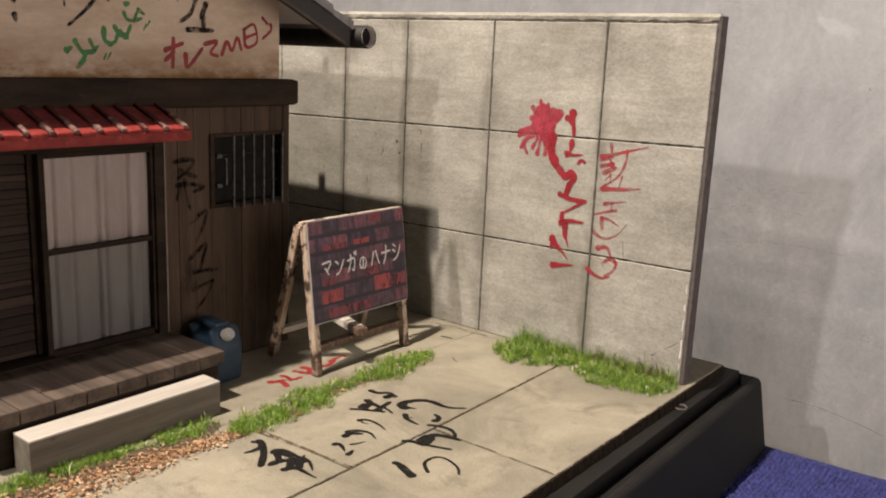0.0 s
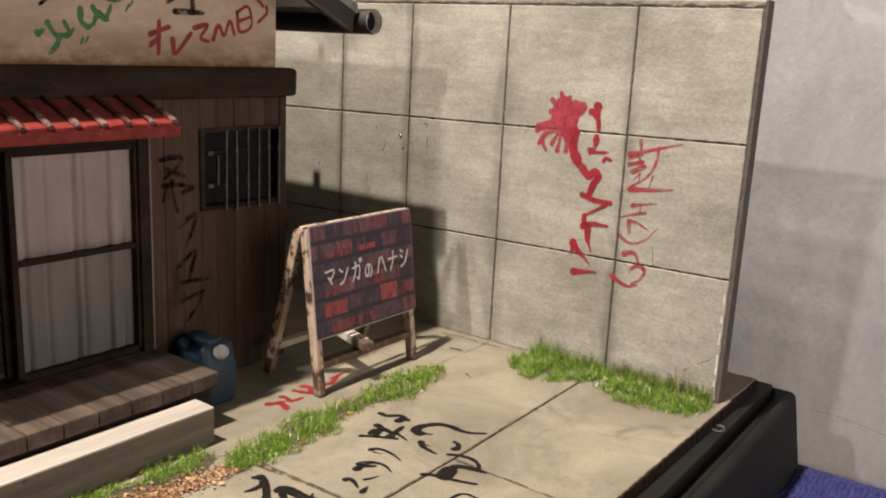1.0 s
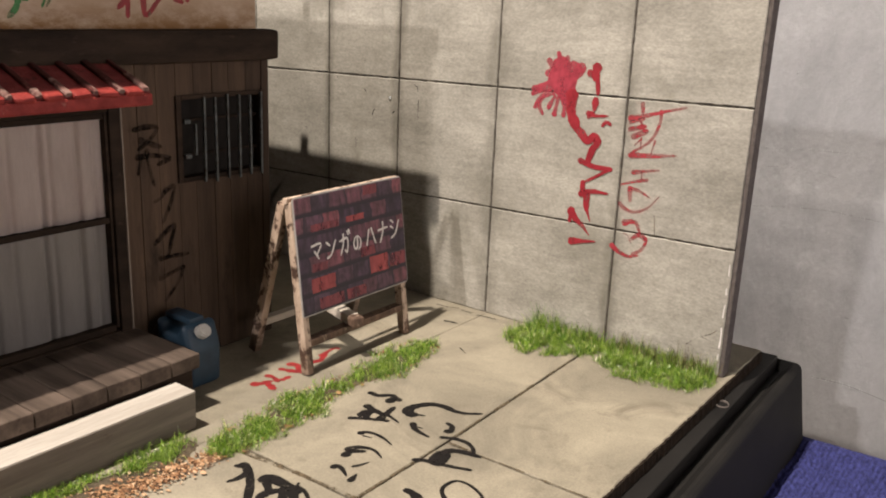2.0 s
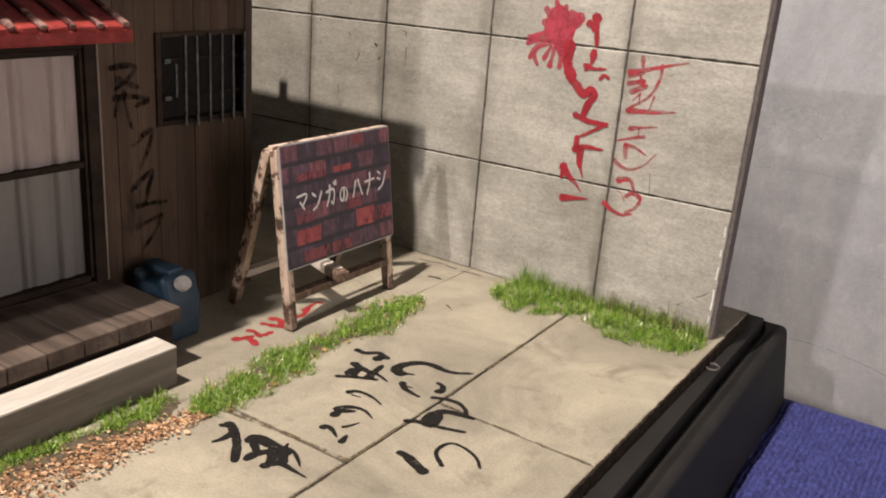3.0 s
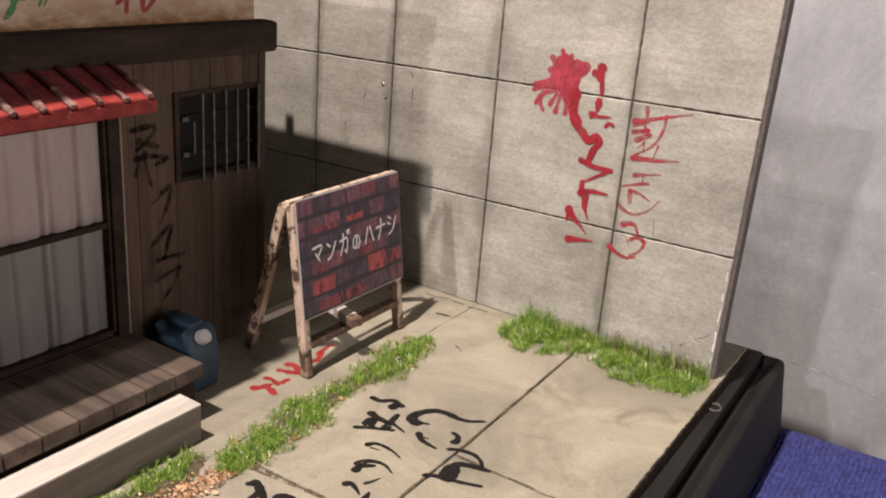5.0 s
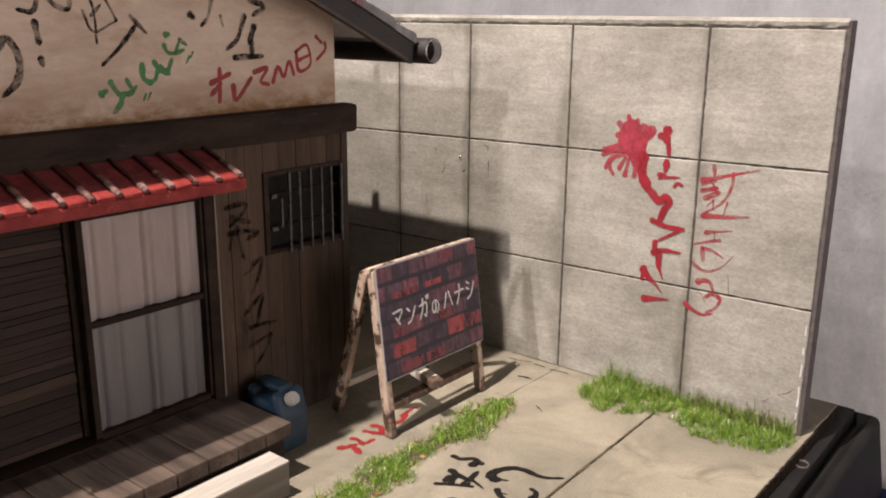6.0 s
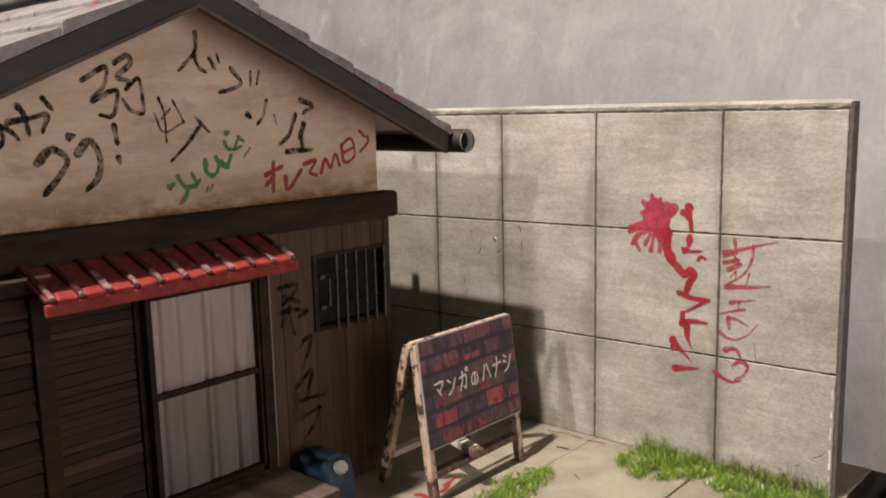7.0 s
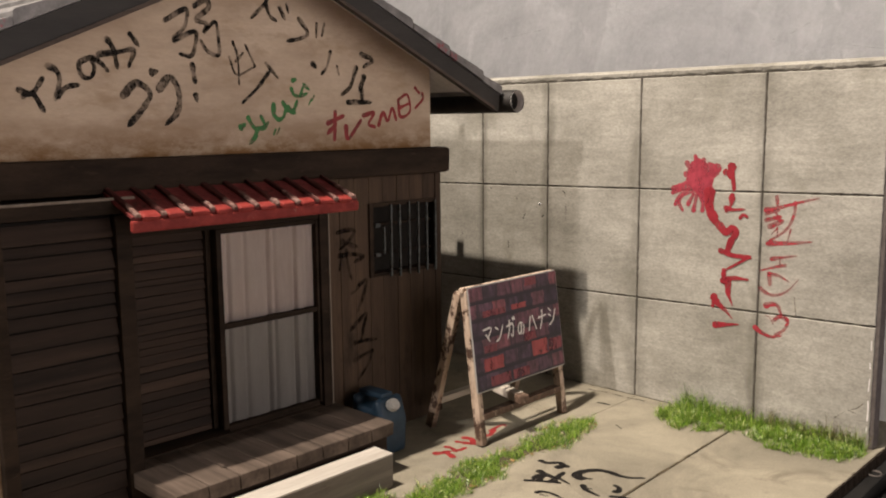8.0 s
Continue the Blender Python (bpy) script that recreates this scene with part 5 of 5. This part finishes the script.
def grass(name, nodes, along, count, label, seed, thin=(), blades=GRASS, rise=1.0):
    rng = random.Random(seed)
    verts, faces = [], []
    made = 0
    while made < count:
        s = rng.uniform(nodes[0][0], nodes[-1][0])
        a, b = strip_at(nodes, s)
        wave = [0.0030 * noise.noise(Vector((s * 120, seed, k))) + 0.0022 * noise.noise(Vector((s * 420, seed, k + 3))) for k in (0, 9)]
        a, b = a + wave[0], b + wave[1]
        if rng.random() > (b - a) / 0.04:
            continue
        if any(lo < s < hi and rng.random() < share for lo, hi, share in thin):
            continue
        q = a + (b - a) * min(max(rng.gauss(0.5, 0.30), -0.12), 1.12)
        x, y = (s, q) if along == "x" else (q, s)
        lump = noise.noise(Vector((x * 130, y * 130, seed))) + 0.5 * noise.noise(Vector((x * 420, y * 420, seed)))
        if lump < rng.uniform(-0.40, 0.34):
            continue
        made += 1
        tall = rise * ((1.55 if s < -0.238 else 1.05 if s < -0.205 else 1.2) if along == "x" else 1.0 if s > 0.235 else 0.82) * rng.uniform(0.0014, 0.0056) * (1.0 + 0.5 * noise.noise(Vector((x * 90, y * 90, 2))))
        turn, lean = rng.uniform(0, 2 * math.pi), abs(rng.gauss(0.80, 0.50))
        if along == "x" and q > 0.427:
            # taller stalks that stand against the wall
            tall, lean = tall * rng.uniform(1.0, 1.9), lean * 0.55
        w = rng.uniform(0.00008, 0.00016)
        dx, dy = math.cos(turn), math.sin(turn)
        face = rng.uniform(0, math.pi)
        sx, sy = math.cos(face) * w, math.sin(face) * w
        n = len(verts)
        for t, k in ((0, 1.0), (0.55, 0.8), (1.0, 0.15)):
            reach = tall * math.sin(lean) * t * (0.6 + 0.4 * t)
            z = tall * math.cos(lean * t) * t + 0.0002
            px, py = x + dx * reach, y + dy * reach
            if along == "x":
                py = min(py, 0.4335)
            verts += [(px - sx * k, py - sy * k, z), (px + sx * k, py + sy * k, z)]
        faces += [(n, n + 1, n + 3, n + 2), (n + 2, n + 3, n + 5, n + 4)]
    me = bpy.data.meshes.new(name)
    me.from_pydata(verts, [], faces)
    me.materials.append(blades)
    return tagged(new(name, me), label, "grass", kind="stuff")


G_STEP = [(0.140, -0.301, -0.290), (0.182, -0.299, -0.289), (0.196, -0.2965, -0.288), (0.206, -0.292, -0.288), (0.216, -0.293, -0.281), (0.232, -0.294, -0.2825), (0.241, -0.2937, -0.2845)]
G_PATH = [(0.237, -0.278, -0.272), (0.246, -0.282, -0.268), (0.256, -0.284, -0.2675), (0.270, -0.285, -0.269), (0.286, -0.287, -0.2685), (0.300, -0.2874, -0.273), (0.312, -0.2865, -0.2747), (0.322, -0.285, -0.2735), (0.337, -0.287, -0.268), (0.357, -0.290, -0.270), (0.372, -0.288, -0.2745), (0.380, -0.280, -0.2755)]
G_WALL = [(-0.258, 0.411, 0.424), (-0.250, 0.406, 0.431), (-0.236, 0.401, 0.4335), (-0.229, 0.407, 0.4335), (-0.217, 0.4135, 0.4335), (-0.207, 0.4155, 0.4335), (-0.193, 0.406, 0.4335), (-0.175, 0.407, 0.4335), (-0.162, 0.410, 0.4335), (-0.1545, 0.422, 0.431)]
grass("grass_strip", G_STEP, "y", 5200, "bright green model grass along the foot of the step", 3, ((0.140, 0.150, 0.30), (0.201, 0.210, 0.75), (0.232, 0.241, 0.6)))
grass("grass_strip", G_PATH, "y", 9500, "bright green model grass along the slab joint", 4, ((0.294, 0.318, 0.62), (0.318, 0.380, 0.20)), rise=0.9)
grass("grass_tuft", G_WALL, "x", 15500, "bright green model grass at the wall foot", 8, ((-0.222, -0.206, 0.45),))
G_DRY = [(-0.240, 0.4290, 0.4334), (-0.215, 0.4300, 0.4334), (-0.190, 0.4270, 0.4334), (-0.158, 0.4270, 0.4334)]
grass("dry_grass", G_DRY, "x", 700, "brownish dry stalks standing against the wall foot", 21, ((-0.240, -0.205, 0.6),), STALKS, 1.25)


def litter():
    rng = random.Random(5)
    nodes = [(0.140, -0.292, -0.258), (0.177, -0.285, -0.266), (0.207, -0.281, -0.268), (0.240, -0.276, -0.268)]
    verts, faces = [], []
    for i in range(2300):
        s = rng.uniform(0.140, 0.240)
        a, b = strip_at(nodes, s)
        x = a + (b - a) * min(max(rng.gauss(0.40, 0.30), -0.35), 1.25)
        if i % 14 == 0:
            s, x = rng.uniform(0.24, 0.379), 0
            a, b = strip_at(G_PATH, s)
            x = rng.choice((a - 0.0005, b + rng.uniform(-0.002, 0.001)))
        r = rng.uniform(0.0003, 0.0010) * (1.7 if rng.random() < 0.15 else 1.0)
        slim = rng.uniform(0.4, 0.95)
        turn = rng.uniform(0, 6.28)
        n = len(verts)
        tilt = rng.uniform(-0.3, 0.3)
        z = rng.uniform(0.0003, 0.0011)
        for k in range(5):
            ang = turn + k * 1.2566
            rr = r * rng.uniform(0.6, 1.2)
            verts.append((x + rr * math.cos(ang), s + rr * slim * math.sin(ang), max(0.0002, z + rr * math.cos(ang) * tilt + rng.uniform(0, 0.0004))))
        faces.append((n, n + 1, n + 2))
        faces.append((n, n + 2, n + 3))
        faces.append((n, n + 3, n + 4))
    me = bpy.data.meshes.new("leaf_litter")
    me.from_pydata(verts, [], faces)
    me.materials.append(LEAVES)
    return tagged(new("leaf_litter", me), "crumbled brown dead leaves beside the grass", "leaves", kind="stuff")


litter()


def soil_strip():
    bm = bmesh.new()
    rng = random.Random(2)
    for nodes, wide in ((G_STEP, 0.012), (G_PATH, 0.0)):
        rows = []
        for i in range(70):
            s = nodes[0][0] + (nodes[-1][0] - nodes[0][0]) * i / 70
            a, b = strip_at(nodes, s)
            b += wide * min(1.0, (0.243 - s) / 0.03)
            c, h = (a + b) / 2, (b - a) * 0.38
            rows.append([bm.verts.new((c + h * k + rng.uniform(-0.0008, 0.0008), s, 0.0001 + 0.0007 * (1 - abs(k)) * rng.uniform(0.4, 1.2))) for k in (-1, -0.4, 0.3, 1)])
        for a, b in zip(rows, rows[1:]):
            for k in range(3):
                bm.faces.new((a[k], a[k + 1], b[k + 1], b[k]))
    ob = new("soil", mesh_of("soil", bm, SOIL, smooth=True))
    return tagged(ob, "dark crumbly soil under the grass", "soil", kind="stuff")


soil_strip()
